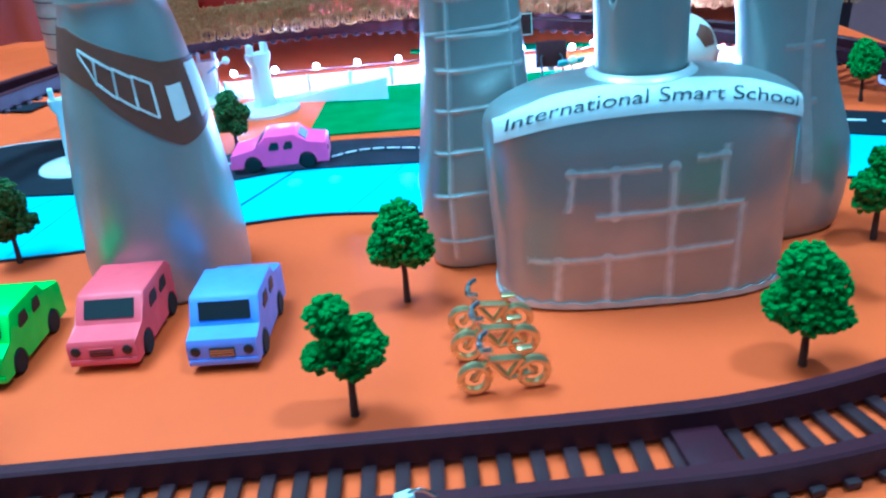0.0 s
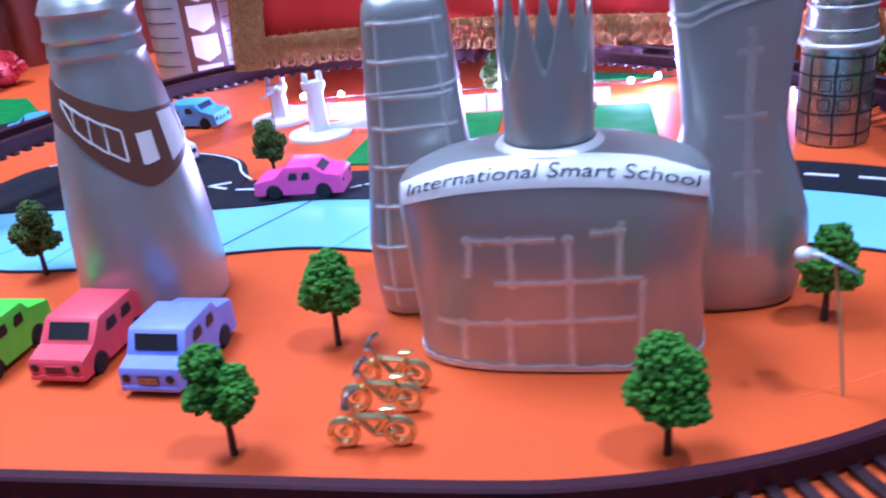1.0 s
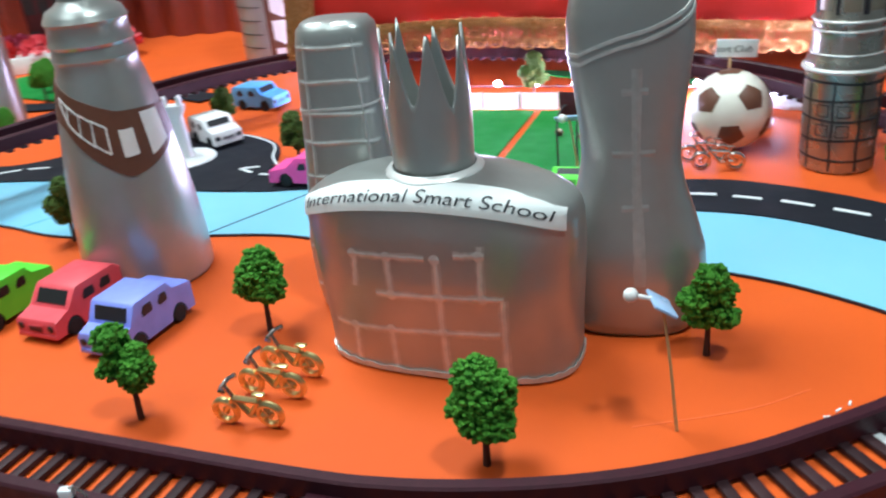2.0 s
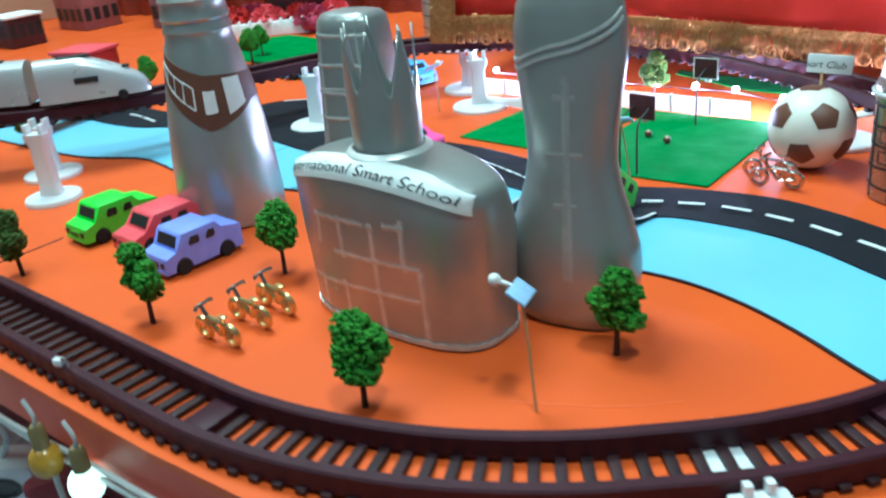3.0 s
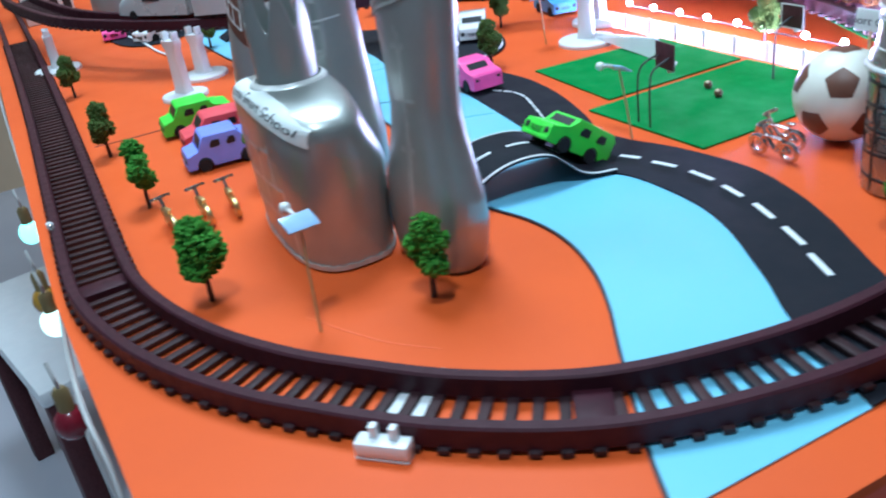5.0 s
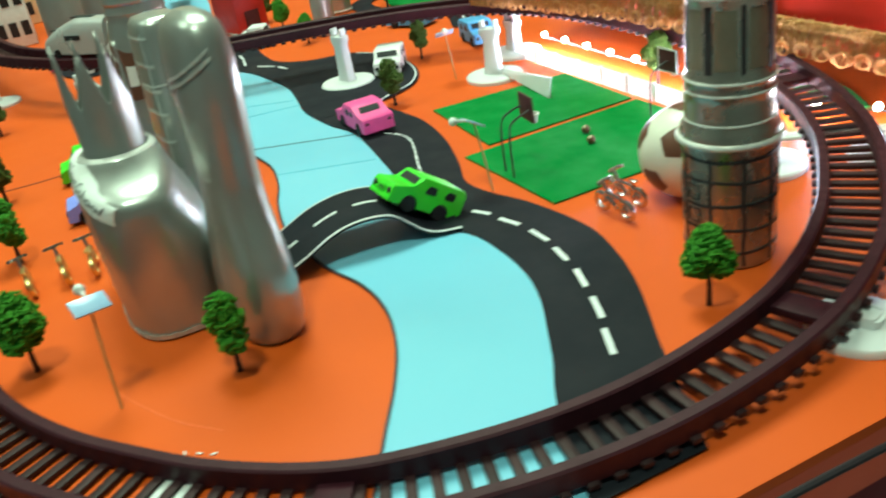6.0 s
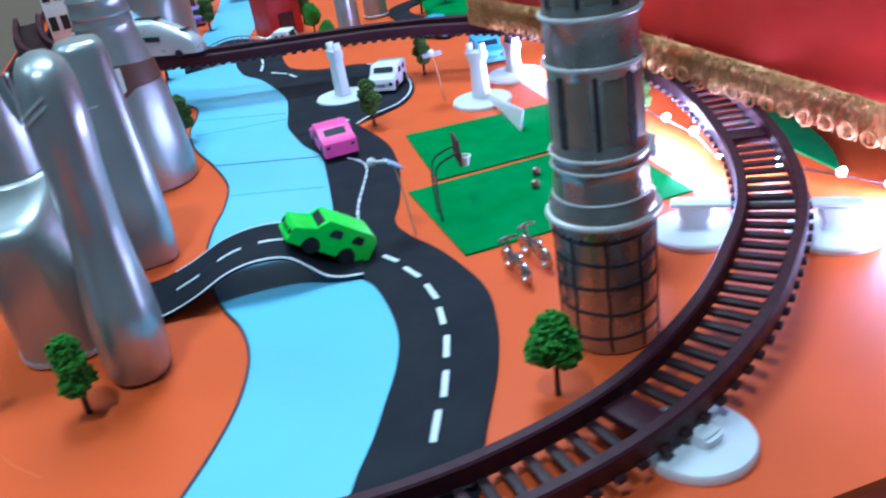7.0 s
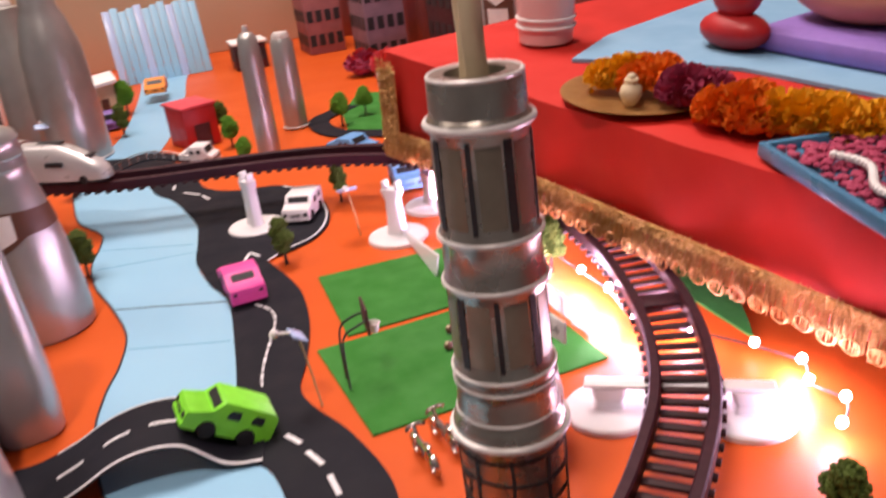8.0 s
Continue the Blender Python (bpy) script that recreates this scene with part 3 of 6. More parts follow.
for r, s in zip(rows, rows[1:]):
    for k in range(3):
        bm.faces.new((r[k], r[k + 1], s[k + 1], s[k]))
curtain = setting("backdrop_curtain", bm, PURPLE_WALL, "dim maroon pleated curtain behind the park", "curtain")
md = curtain.modifiers.new("wall", "SOLIDIFY")
md.thickness = 0.002

# ---- silver bottle towers ----
FRONT = -math.pi / 2


def school():
    prof = [(0.0, 0.0475, 0.0225), (0.0012, 0.0490, 0.0236), (0.018, 0.0494, 0.0245), (0.040, 0.0508, 0.0255), (0.057, 0.0515, 0.0257), (0.0660, 0.0515, 0.0256), (0.0700, 0.0508, 0.0250), (0.0728, 0.0489, 0.0236), (0.0746, 0.0445, 0.0212), (0.0756, 0.0355, 0.0180), (0.0761, 0.0165, 0.0156)]
    ob = thing("school_building", "silver-painted bottle made into a smart school with a spiked tower", "building", pose(0.1362, 0.3218, 0.0, 0, 0, -1))
    pw, ar = 2.9, 470.0
    fine = []
    for i in range(60):
        z = 0.0761 * i / 59
        a, b = between(prof, z)
        fine.append((z, a, b))

    def lean(p):
        """The bottle's back leans in towards the shoulder."""
        s = min(1.0, max(0.0, (p.z - 0.040) / 0.030))
        return Vector((p.x, p.y - s * s * (3 - 2 * s) * 0.009 * max(0.0, p.y + 0.012) / 0.037, p.z))

    bm = lathe(bmesh.new(), fine, 72, pw, ar)
    for q in bm.verts:
        q.co = lean(q.co)
    solid("body", bm, SILVER, ob)

    def on(t, z, lift):
        return lean(skin(prof, t, z, lift, pw, ar))

    def front(x, z, lift):
        """A place on the front face by its sideways place and height."""
        zz = z
        for _ in range(3):
            zz = z + ar * zz * zz * x * x
        aa, bb = between(prof, zz)
        y = -(bb + lift) * max(0.0, 1 - (min(abs(x), aa * 0.999) / (aa + lift)) ** pw) ** (1 / pw)
        return lean(Vector((x, y, z)))

    LINES = ((-0.0405, 0.0185, 0.0270, 0.0215), (-0.0270, 0.0497, 0.0019, 0.0501), (0.0124, 0.0518, 0.0234, 0.0525), (-0.0191, 0.0345, 0.0290, 0.0358), (-0.0255, 0.0500, -0.0272, 0.0364), (-0.0127, 0.0512, -0.0126, 0.0345), (0.0057, 0.0500, 0.0055, 0.0030), (0.0218, 0.0560, 0.0208, 0.0355), (-0.0146, 0.0205, -0.0150, 0.0035), (-0.0301, 0.0188, -0.0312, 0.0040), (0.0282, 0.0355, 0.0275, 0.0030))
    for x0, z0, x1, z1 in LINES:
        def place(u, v, h):
            side = (v, 0) if abs(x1 - x0) < 0.004 else (0, v)
            wave = 0.00012 * math.sin(23 * u + 900 * x0)
            return front(x0 + (x1 - x0) * u + side[0] + (wave if side[0] else 0), z0 + (z1 - z0) * u + side[1] + (wave if side[1] else 0), h)

        # A faint wide tone under a paler crest paints the ridge's soft glow.
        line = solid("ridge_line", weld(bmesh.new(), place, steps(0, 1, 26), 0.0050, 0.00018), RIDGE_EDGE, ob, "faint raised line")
        solid("crest", weld(bmesh.new(), lambda u, v, h: place(u, v, h + 0.00013), steps(0.01, 0.99, 26), 0.0017, 0.00014), RIDGE, line, "crest with its highlight painted pale")
    # Brighter spots at the crossings, put in as small pale patches.
    for x, z in ((0.0056, 0.0500), (0.0056, 0.0352), (0.0056, 0.0208), (-0.0126, 0.0498), (-0.0126, 0.0347), (0.0213, 0.0522), (0.0213, 0.0357), (-0.0148, 0.0200), (-0.0305, 0.0190), (-0.0262, 0.0497)):
        solid("ridge_spot", weld(bmesh.new(), lambda u, v, h: front(x + (u - 0.5) * 0.0042 * math.cos(math.pi * v / 0.0050), z + v, h + 0.0002), steps(0, 1, 8), 0.0040, 0.00025), RIDGE, ob, "bright spot painted where raised lines cross")
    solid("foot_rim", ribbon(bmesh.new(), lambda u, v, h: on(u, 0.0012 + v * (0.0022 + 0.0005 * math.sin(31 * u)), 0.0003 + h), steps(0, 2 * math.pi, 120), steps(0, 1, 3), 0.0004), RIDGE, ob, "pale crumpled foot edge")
    # paper sign laid across the shoulder, of even height
    def top_at(x):
        return 0.0748 - 0.0050 * (abs(x) / 0.05) ** 5

    def across(x, drop, lift):
        z = top_at(x) - drop
        aa, bb = between(prof, z)
        y = -(bb + lift) * max(0.0, 1 - (abs(x) / (aa + lift)) ** pw) ** (1 / pw)
        return lean(Vector((x, y, z - ar * z * z * x * x)))

    sign = solid("sign", ribbon(bmesh.new(), lambda u, v, h: across(u, v, 0.0003 + h), steps(-0.0488, 0.0488, 60), steps(0.0072, -0.0009, 9), 0.0004), PAPER, ob, "white paper sign strip")
    bm = words("International Smart School", 0.0085)
    xs = [q.co.x for q in bm.verts]
    span = max(xs) - min(xs)
    bmesh.ops.subdivide_edges(bm, edges=[e for e in bm.edges if e.calc_length() > 0.0015], cuts=2)
    for q in bm.verts:
        q.co = across(-0.0457 + (q.co.x - min(xs)) / span * 0.0918, 0.0024 - q.co.y * 0.62, 0.0010)
    solid("lettering", bm, LETTER, sign, "", False)
    NECK_Y = -0.0035
    # neck collar and cut spikes
    bm = lathe(bmesh.new(), round_profile([(0.0738, 0.0150), (0.0742, 0.0172), (0.0754, 0.0175), (0.0765, 0.0165), (0.0770, 0.0148)]), 40, cap=False)
    bmesh.ops.translate(bm, verts=bm.verts, vec=(0, NECK_Y, 0))
    solid("collar", bm, SILVER_PALE, ob, "pale neck collar")
    bm = bmesh.new()
    n, rows = 84, []
    for j in range(13):
        row = []
        for k in range(n):
            t = 2 * math.pi * k / n
            tooth = int(k * 7 / n + 0.2)
            saw = abs(((k * 7 / n + 0.2) % 1.0) * 2 - 1)
            top = 0.099 + 0.0015 * math.sin(tooth * 2.7) + (0.025 + 0.004 * math.sin(tooth * 4.1 + 1)) * saw ** 1.5
            f = j / 12
            z = 0.0722 + (top - 0.0722) * f
            r = 0.0142 + 0.0008 * f - 0.0012 * max(0, f - 0.6) * saw
            row.append(bm.verts.new((r * math.cos(t), NECK_Y + r * 0.94 * math.sin(t), z)))
        rows.append(row)
    for r, s in zip(rows, rows[1:]):
        for k in range(n):
            bm.faces.new((r[k], r[(k + 1) % n], s[(k + 1) % n], s[k]))
    tower = solid("spiked_tower", bm, SILVER, ob, "silver neck cut into tall spikes")
    md = tower.modifiers.new("wall", "SOLIDIFY")
    md.thickness = 0.0009
    return ob


def banded_tower():
    prof = round_profile([(0.0, 0.0290), (0.0015, 0.0302), (0.015, 0.0303), (0.035, 0.0290), (0.056, 0.0268), (0.075, 0.0240), (0.090, 0.0213), (0.100, 0.0192), (0.106, 0.0178), (0.108, 0.0186), (0.110, 0.0180), (0.113, 0.0176), (0.1145, 0.0186), (0.1165, 0.0178), (0.122, 0.0172), (0.124, 0.0182), (0.1260, 0.0172), (0.1285, 0.0160), (0.1305, 0.0120), (0.1325, 0.0098), (0.150, 0.0092), (0.158, 0.0090), (0.160, 0.0084)])
    ob = thing("banded_tower", "tall silver bottle tower with a brown painted band of windows", "tower", pose(-0.0385, 0.3600, 0.0))
    solid("body", lathe(bmesh.new(), prof, 56), SILVER, ob)

    def on(t, z, lift):
        return skin(prof, t, z, lift)

    def low(t):
        d = (t + 0.74)
        return 0.0575 + 0.0120 * min(1.0, abs(d) / 1.1) ** 1.5 + (0.016 * min(1.0, -d / 1.6) if d < 0 else 0.0)

    def high(t):
        d = (t + 0.74)
        return 0.0865 + (0.014 * min(1.0, -d / 1.5) if d < 0 else -0.002 * d)

    ts = steps(-3.0, 1.8, 70)
    solid("brown_band", ribbon(bmesh.new(), lambda u, v, h: on(u, low(u) + (high(u) - low(u)) * v, 0.0001 + h), ts, steps(0, 1, 6), 0.0004), BROWN, ob, "brown painted band")
    # white outlined windows and two filled ones
    cols = (-1.98, -1.72, -1.46, -1.22, -0.98)
    for a, b in zip(cols, cols[1:]):
        first = a == cols[0]
        for (t0, z0, t1, z1) in ((a, 0.30, a, 0.72), (a, 0.72, b, 0.70), (b, 0.28, b, 0.70), (a, 0.30, b, 0.28)):
            if first and t0 == t1 == a:
                continue
            if first and z0 == 0.30 and t1 == b:
                z0 = 0.66

            def place(u, v, h):
                t = t0 + (t1 - t0) * u
                f = z0 + (z1 - z0) * u
                z = low(t) + (high(t) - low(t)) * f
                if t0 == t1:
                    t += v * 0.0009 / 0.026
                else:
                    z += v * 0.0009
                return on(t, z, 0.0005 + h)

            solid("window_line", ribbon(bmesh.new(), place, steps(0, 1, 6), (-0.5, 0.5), 0.0003), WHITE, ob, "white painted window outline")
    for a, b, f0, f1 in ((-0.78, -0.52, 0.30, 0.72), (-0.30, 0.14, 0.16, 0.93)):
        solid("window_pane", ribbon(bmesh.new(), lambda u, v, h: on(u, low(u) + (high(u) - low(u)) * v, 0.0005 + h), steps(a, b, 8), steps(f0, f1, 4), 0.0003), WHITE, ob, "white filled window")
    return ob


def slab_tower():
    prof = [(0.0, 0.0195, 0.0145), (0.0012, 0.0210, 0.0158), (0.012, 0.0225, 0.0168), (0.030, 0.0230, 0.0170), (0.050, 0.0205, 0.0158), (0.070, 0.0185, 0.0146), (0.100, 0.0165, 0.0134), (0.113, 0.0155, 0.0128), (0.118, 0.0146, 0.0120), (0.1205, 0.0125, 0.0100), (0.1212, 0.0095, 0.007)]
    ob = thing("slab_tower", "slim silver bottle tower with pale window grid lines", "tower", pose(0.0850, 0.3565, 0.0, 0, 0, 8))
    pw = 3.4
    solid("body", lathe(bmesh.new(), prof, 48, pw), SILVER, ob)

    def on(t, z, lift):
        return skin(prof, t, z, lift, pw)

    # Highlight in the colour again: faint wide line, paler narrow one on top.
    for t in (-2.05, -1.10):
        solid("ridge_line", weld(bmesh.new(), lambda u, v, h: on(t + v, u, h), steps(0.004, 0.115, 24), 0.19, 0.0004), RIDGE_EDGE, ob, "faint raised line")
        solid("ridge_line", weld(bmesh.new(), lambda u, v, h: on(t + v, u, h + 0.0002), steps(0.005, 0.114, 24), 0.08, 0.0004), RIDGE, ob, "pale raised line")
    for z in (0.012, 0.030, 0.046, 0.061, 0.075, 0.0865, 0.099, 0.112):
        solid("ridge_line", weld(bmesh.new(), lambda u, v, h: on(u, z + v + 0.0002 * math.sin(6 * u + 800 * z), h), steps(-2.5, -0.65, 14), 0.0034, 0.0004), RIDGE_EDGE, ob, "faint raised line")
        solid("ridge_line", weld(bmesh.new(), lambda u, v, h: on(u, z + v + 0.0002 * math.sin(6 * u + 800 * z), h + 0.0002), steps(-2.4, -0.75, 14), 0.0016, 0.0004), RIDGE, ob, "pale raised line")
    solid("rim_line", ribbon(bmesh.new(), lambda u, v, h: on(u, 0.0905 + 0.0012 * u + v * 0.0009, h), steps(-3.1, 0.0, 24), (-0.5, 0.5), 0.0004), SILVER_PALE, ob, "pale mould line")
    return ob


def waisted_tower():
    prof = [(0.0, 0.0215, 0.0122), (0.0012, 0.0235, 0.0136), (0.012, 0.0262, 0.0146), (0.024, 0.0278, 0.0146), (0.034, 0.0270, 0.0138), (0.046, 0.0235, 0.0124), (0.058, 0.0195, 0.0113), (0.068, 0.0176, 0.0108), (0.080, 0.0182, 0.0106), (0.095, 0.0200, 0.0108), (0.108, 0.0217, 0.0114), (0.118, 0.0217, 0.0114), (0.126, 0.0203, 0.0108), (0.132, 0.0176, 0.0094), (0.1355, 0.0130, 0.0070), (0.137, 0.006, 0.00376)]
    ob = thing("waisted_tower", "tall waisted silver bottle tower with a slanting shoulder groove", "tower", pose(0.1985, 0.3525, 0.0, -1.6, 0, 8))
    pw = 2.5
    fine = []
    for i in range(50):
        z = 0.1370 * i / 49
        aa, bb = between(prof, z)
        fine.append((z, aa, bb))
    solid("body", lathe(bmesh.new(), fine, 56, pw), SILVER, ob)

    def on(t, z, lift):
        return skin(prof, t, z, lift, pw)

    for dz in (0.0, 0.0032):
        solid("groove_line", ribbon(bmesh.new(), lambda u, v, h: on(u, 0.1035 + dz + 0.0078 * max(0.0, u + 2.4) ** 1.0 + v * 0.0013, h), steps(-3.3, -0.1, 30), (-0.5, 0.5), 0.0005), RIDGE, ob, "pale moulded shoulder line")
    solid("ridge_line", weld(bmesh.new(), lambda u, v, h: on(-1.50 + v, u, h), steps(0.022, 0.102, 24), 0.16, 0.0003), RIDGE_EDGE, ob, "pale raised line")
    for z, w in ((0.052, 0.16), (0.072, 0.34), (0.094, 0.16)):
        solid("ridge_line", weld(bmesh.new(), lambda u, v, h: on(u, z + v, h), steps(-1.50 - w, -1.50 + w, 8), 0.0034, 0.0003), RIDGE_EDGE, ob, "pale raised mark")
    return ob


def brick_tower():
    prof = round_profile([(0.0, 0.0174), (0.001, 0.0185), (0.004, 0.0187), (0.0500, 0.0190), (0.0525, 0.0199), (0.0570, 0.0199), (0.0600, 0.0192), (0.0618, 0.0180), (0.0640, 0.0177), (0.0700, 0.0172), (0.0735, 0.0170), (0.0746, 0.0176), (0.0760, 0.0170), (0.0780, 0.0172), (0.0795, 0.0177), (0.0812, 0.0166), (0.1085, 0.0161), (0.1105, 0.0170), (0.1125, 0.0170), (0.1140, 0.0163), (0.1255, 0.0161), (0.1270, 0.0169), (0.1285, 0.0168), (0.1300, 0.0158), (0.1605, 0.0155), (0.1625, 0.0167), (0.1648, 0.0165), (0.1662, 0.0152), (0.1765, 0.0150), (0.1780, 0.0145), (0.1780, 0.0095), (0.1725, 0.0090)])
    ob = thing("brick_tower", "silver can tower inked with black bricks and dark panels", "tower", pose(0.2805, 0.5400, 0.0))
    solid("body", lathe(bmesh.new(), prof, 56), SILVER_DARK, ob)
    for z, r, w in ((0.0550, 0.0202, 0.0013), (0.0628, 0.0177, 0.0006), (0.0746, 0.0174, 0.0006), (0.0793, 0.0175, 0.0007), (0.1115, 0.0169, 0.0009), (0.1278, 0.0167, 0.0009), (0.1637, 0.0164, 0.0013), (0.1776, 0.0144, 0.0007)):
        solid("rim", ring(bmesh.new(), (0, 0, z), r, w, n=48), SILVER_PALE, ob, "bright raised rim")

    def on(t, z, lift):
        return skin(prof, t, z, lift)

    for z in (0.0080, 0.0185, 0.0295, 0.0395, 0.0490):
        solid("brick_line", ribbon(bmesh.new(), lambda u, v, h: on(u, z + v * 0.0012 + 0.0005 * math.sin(2 * u + z * 900), h), steps(0, 2 * math.pi, 60), (-0.5, 0.5), 0.0003), BLACKLINE, ob, "black inked ring line")
    for k in range(9):
        t = k * 2 * math.pi / 9 + 0.25
        solid("brick_line", ribbon(bmesh.new(), lambda u, v, h: on(t + v * 0.065 + 0.015 * math.sin(u * 300 + k), u, h), steps(0.002, 0.050, 10), (-0.5, 0.5), 0.0003), BLACKLINE, ob, "black inked upright line")
    for z0, z1 in ((0.0830, 0.1085), (0.1310, 0.1600)):
        for k in range(8):
            t = k * 2 * math.pi / 8 + (0.35 if z0 < 0.1 else 0.1)
            solid("panel_line", ribbon(bmesh.new(), lambda u, v, h: on(t + v * (0.10 if k % 2 else 0.17), u, h), steps(z0, z1, 6), (-0.5, 0.5), 0.0003), BLACKLINE, ob, "black painted upright panel line")
            solid("panel", ribbon(bmesh.new(), lambda u, v, h: on(t + 0.39 + v * 0.50, u, h), steps(z0 + 0.0015, z1 - 0.0015, 6), steps(-0.5, 0.5, 5), 0.0002), PANEL_BROWN, ob, "grey-brown painted panel")
    for k in (2, 3):
        t = FRONT - 0.55 + 0.55 * (k - 2)
        for w, z0, z1 in ((0.16, 0.0315, 0.0375), (0.16, 0.0210, 0.0270)):
            for q in ((t - w, z0, t + w, z0), (t - w, z1, t + w, z1), (t - w, z0, t - w, z1), (t + w, z0, t + w, z1)):
                solid("window_line", ribbon(bmesh.new(), lambda u, v, h: on(q[0] + (q[2] - q[0]) * u + (v * 0.025 if q[0] == q[2] else 0), q[1] + (q[3] - q[1]) * u + (v * 0.0005 if q[1] == q[3] else 0), h), steps(0, 1, 5), (-0.5, 0.5), 0.0003), BLACKLINE, ob, "thin black window outline")
    bm = bmesh.new()
    path = [(-0.004, 0, 0.173), (-0.005, 0.001, 0.186), (-0.006, 0.001, 0.200), (-0.001, 0.0, 0.210), (0.004, -0.001, 0.200), (0.004, -0.001, 0.186), (0.003, 0, 0.173)]
    pts = spline(path, 30)
    rows = []
    for p in pts:
        rows.append([bm.verts.new(p + Vector((0, d, 0))) for d in (-0.0035, 0.0035)])
    for r, s in zip(rows, rows[1:]):
        bm.faces.new((r[0], r[1], s[1], s[0]))
    loop = solid("strap_loop", bm, CREAM, ob, "cream strap loop on the cap")
    md = loop.modifiers.new("wall", "SOLIDIFY")
    md.thickness = 0.0008
    return ob


school()
banded_tower()
slab_tower()
waisted_tower()
brick_tower()

# ---- model trees ----


def tree_parts(seed, lobes, height, crown_r):
    rng = random.Random(seed)
    bm = tube(bmesh.new(), [(0, 0, 0), (0.0003, 0.0002, height * 0.3), (-0.0002, 0.0004, height * 0.55), (0.0002, 0, height * 0.8)], [0.0013, 0.0010, 0.0009, 0.0005], 8)
    for k in range(5):
        a = rng.uniform(0, 6.28)
        z = height * rng.uniform(0.38, 0.6)
        q = (math.cos(a) * crown_r * 0.6, math.sin(a) * crown_r * 0.6, z + height * 0.16)
        tube(bm, [(0, 0, z), (q[0] * 0.5, q[1] * 0.5, (z + q[2]) / 2 + 0.0006), q], [0.0006, 0.0005, 0.0003], 5)
    crown = bmesh.new()
    for cx, cy, cz, r in lobes:
        n = int(270 * (r / 0.007) ** 2)
        for _ in range(n):
            d = Vector((rng.gauss(0, 1), rng.gauss(0, 1), rng.gauss(0, 1))).normalized()
            rr = r * rng.uniform(0.62, 1.10) ** 0.6
            c = Vector((cx, cy, cz)) + Vector((d.x * rr, d.y * rr, d.z * rr * 0.9))
            s = rng.uniform(0.0006, 0.0014)
            res = bmesh.ops.create_icosphere(crown, subdivisions=1, radius=s)
            for v in res["verts"]:
                v.co = c + Vector((v.co.x * rng.uniform(0.7, 1.35), v.co.y * rng.uniform(0.7, 1.35), v.co.z * rng.uniform(0.6, 1.1)))
        ball(crown, (cx, cy, cz), r * 0.72, 2)
    return bm, crown


def tree_kind(seed, lobes, height, crown_r, leaf, label):
    ob = thing("model_tree", label, "tree", None, "model trees")
    t, c = tree_parts(seed, lobes, height, crown_r)
    solid("trunk", t, TRUNK, ob)
    solid("crown", c, leaf, ob, "", False)
    return ob


ROUND = [(0.0, 0.0, 0.0265, 0.0092), (0.0035, -0.002, 0.0215, 0.0070), (-0.004, 0.0015, 0.0215, 0.0072), (0.0005, 0.001, 0.0325, 0.0062)]
TALL = [(0.0, 0, 0.0195, 0.0085), (0.001, 0.001, 0.0262, 0.0092), (-0.001, 0.0, 0.0325, 0.0072), (0.005, -0.003, 0.0185, 0.0060), (-0.0055, 0.002, 0.0200, 0.0062), (0.003, 0.004, 0.0230, 0.0065)]
GAPPED = [(-0.0038, 0.0, 0.0330, 0.0058), (-0.002, 0.001, 0.0270, 0.0055), (0.0055, -0.001, 0.0225, 0.0058), (-0.0065, 0.0, 0.0205, 0.0050), (0.001, 0.002, 0.0165, 0.0056), (0.0050, 0.001, 0.0280, 0.0040)]
LEANING = [(0.001, 0, 0.0315, 0.0058), (0.004, 0.001, 0.0255, 0.0056), (-0.004, 0.0, 0.0225, 0.0062), (0.0055, -0.001, 0.0175, 0.0055), (-0.002, 0.002, 0.0155, 0.0055)]
round_tree = tree_kind(3, ROUND, 0.036, 0.010, LEAF, "bright green foam model tree on a dark trunk")
tall_tree = tree_kind(5, TALL, 0.036, 0.009, LEAF, "bright green oval foam model tree on a dark trunk")
gapped_tree = tree_kind(7, GAPPED, 0.036, 0.010, LEAF, "bright green foam model tree with a gap in its crown")
leaning_tree = tree_kind(9, LEANING, 0.036, 0.010, LEAF, "bright green ragged foam model tree by the waisted tower")
dull_tree = tree_kind(11, LEANING, 0.036, 0.010, LEAF_DULL, "dull olive foam model tree on a dark trunk")
round_tree.matrix_basis = pose(0.054, 0.318, 0, 0, 0, 20)
tall_tree.matrix_basis = pose(0.1685, 0.2565, 0, 0, 0, 0)
gapped_tree.matrix_basis = pose(0.0385, 0.2526, 0, 0, 0, 0)
leaning_tree.matrix_basis = pose(0.2283, 0.333, 0, 0, 0, 10)
dull_tree.matrix_basis = pose(-0.111, 0.3855, 0, 0, 0, 40)
for kind, x, y, a, s in ((dull_tree, -0.0735, 0.2465, 160, 1.0), (round_tree, 0.3085, 0.504, 80, 0.9), (dull_tree, -0.041, 0.518, 200, 0.95), (dull_tree, -0.265, 0.243, 140, 0.95), (dull_tree, -0.142, 0.586, 10, 0.9), (dull_tree, 0.080, 0.662, 30, 1.0), (dull_tree, 0.335, 0.640, 0, 0.9), (round_tree, -0.308, 0.536, 0, 0.8), (dull_tree, -0.33, 0.375, 0, 1.0), (tall_tree, -0.395, 0.535, 0, 0.9), (round_tree, -0.385, 0.655, 50, 1.0), (round_tree, -0.41, 0.69, 90, 0.9), (dull_tree, -0.55, 0.43, 30, 1.1), (tall_tree, -0.68, 0.44, 0, 1.2), (dull_tree, -0.47, 0.535, 60, 1.0)):
    c = copy_thing(kind, pose(x, y, 0, 0, 0, a))
    c.scale = (s, s, s)

# ---- toy cars ----


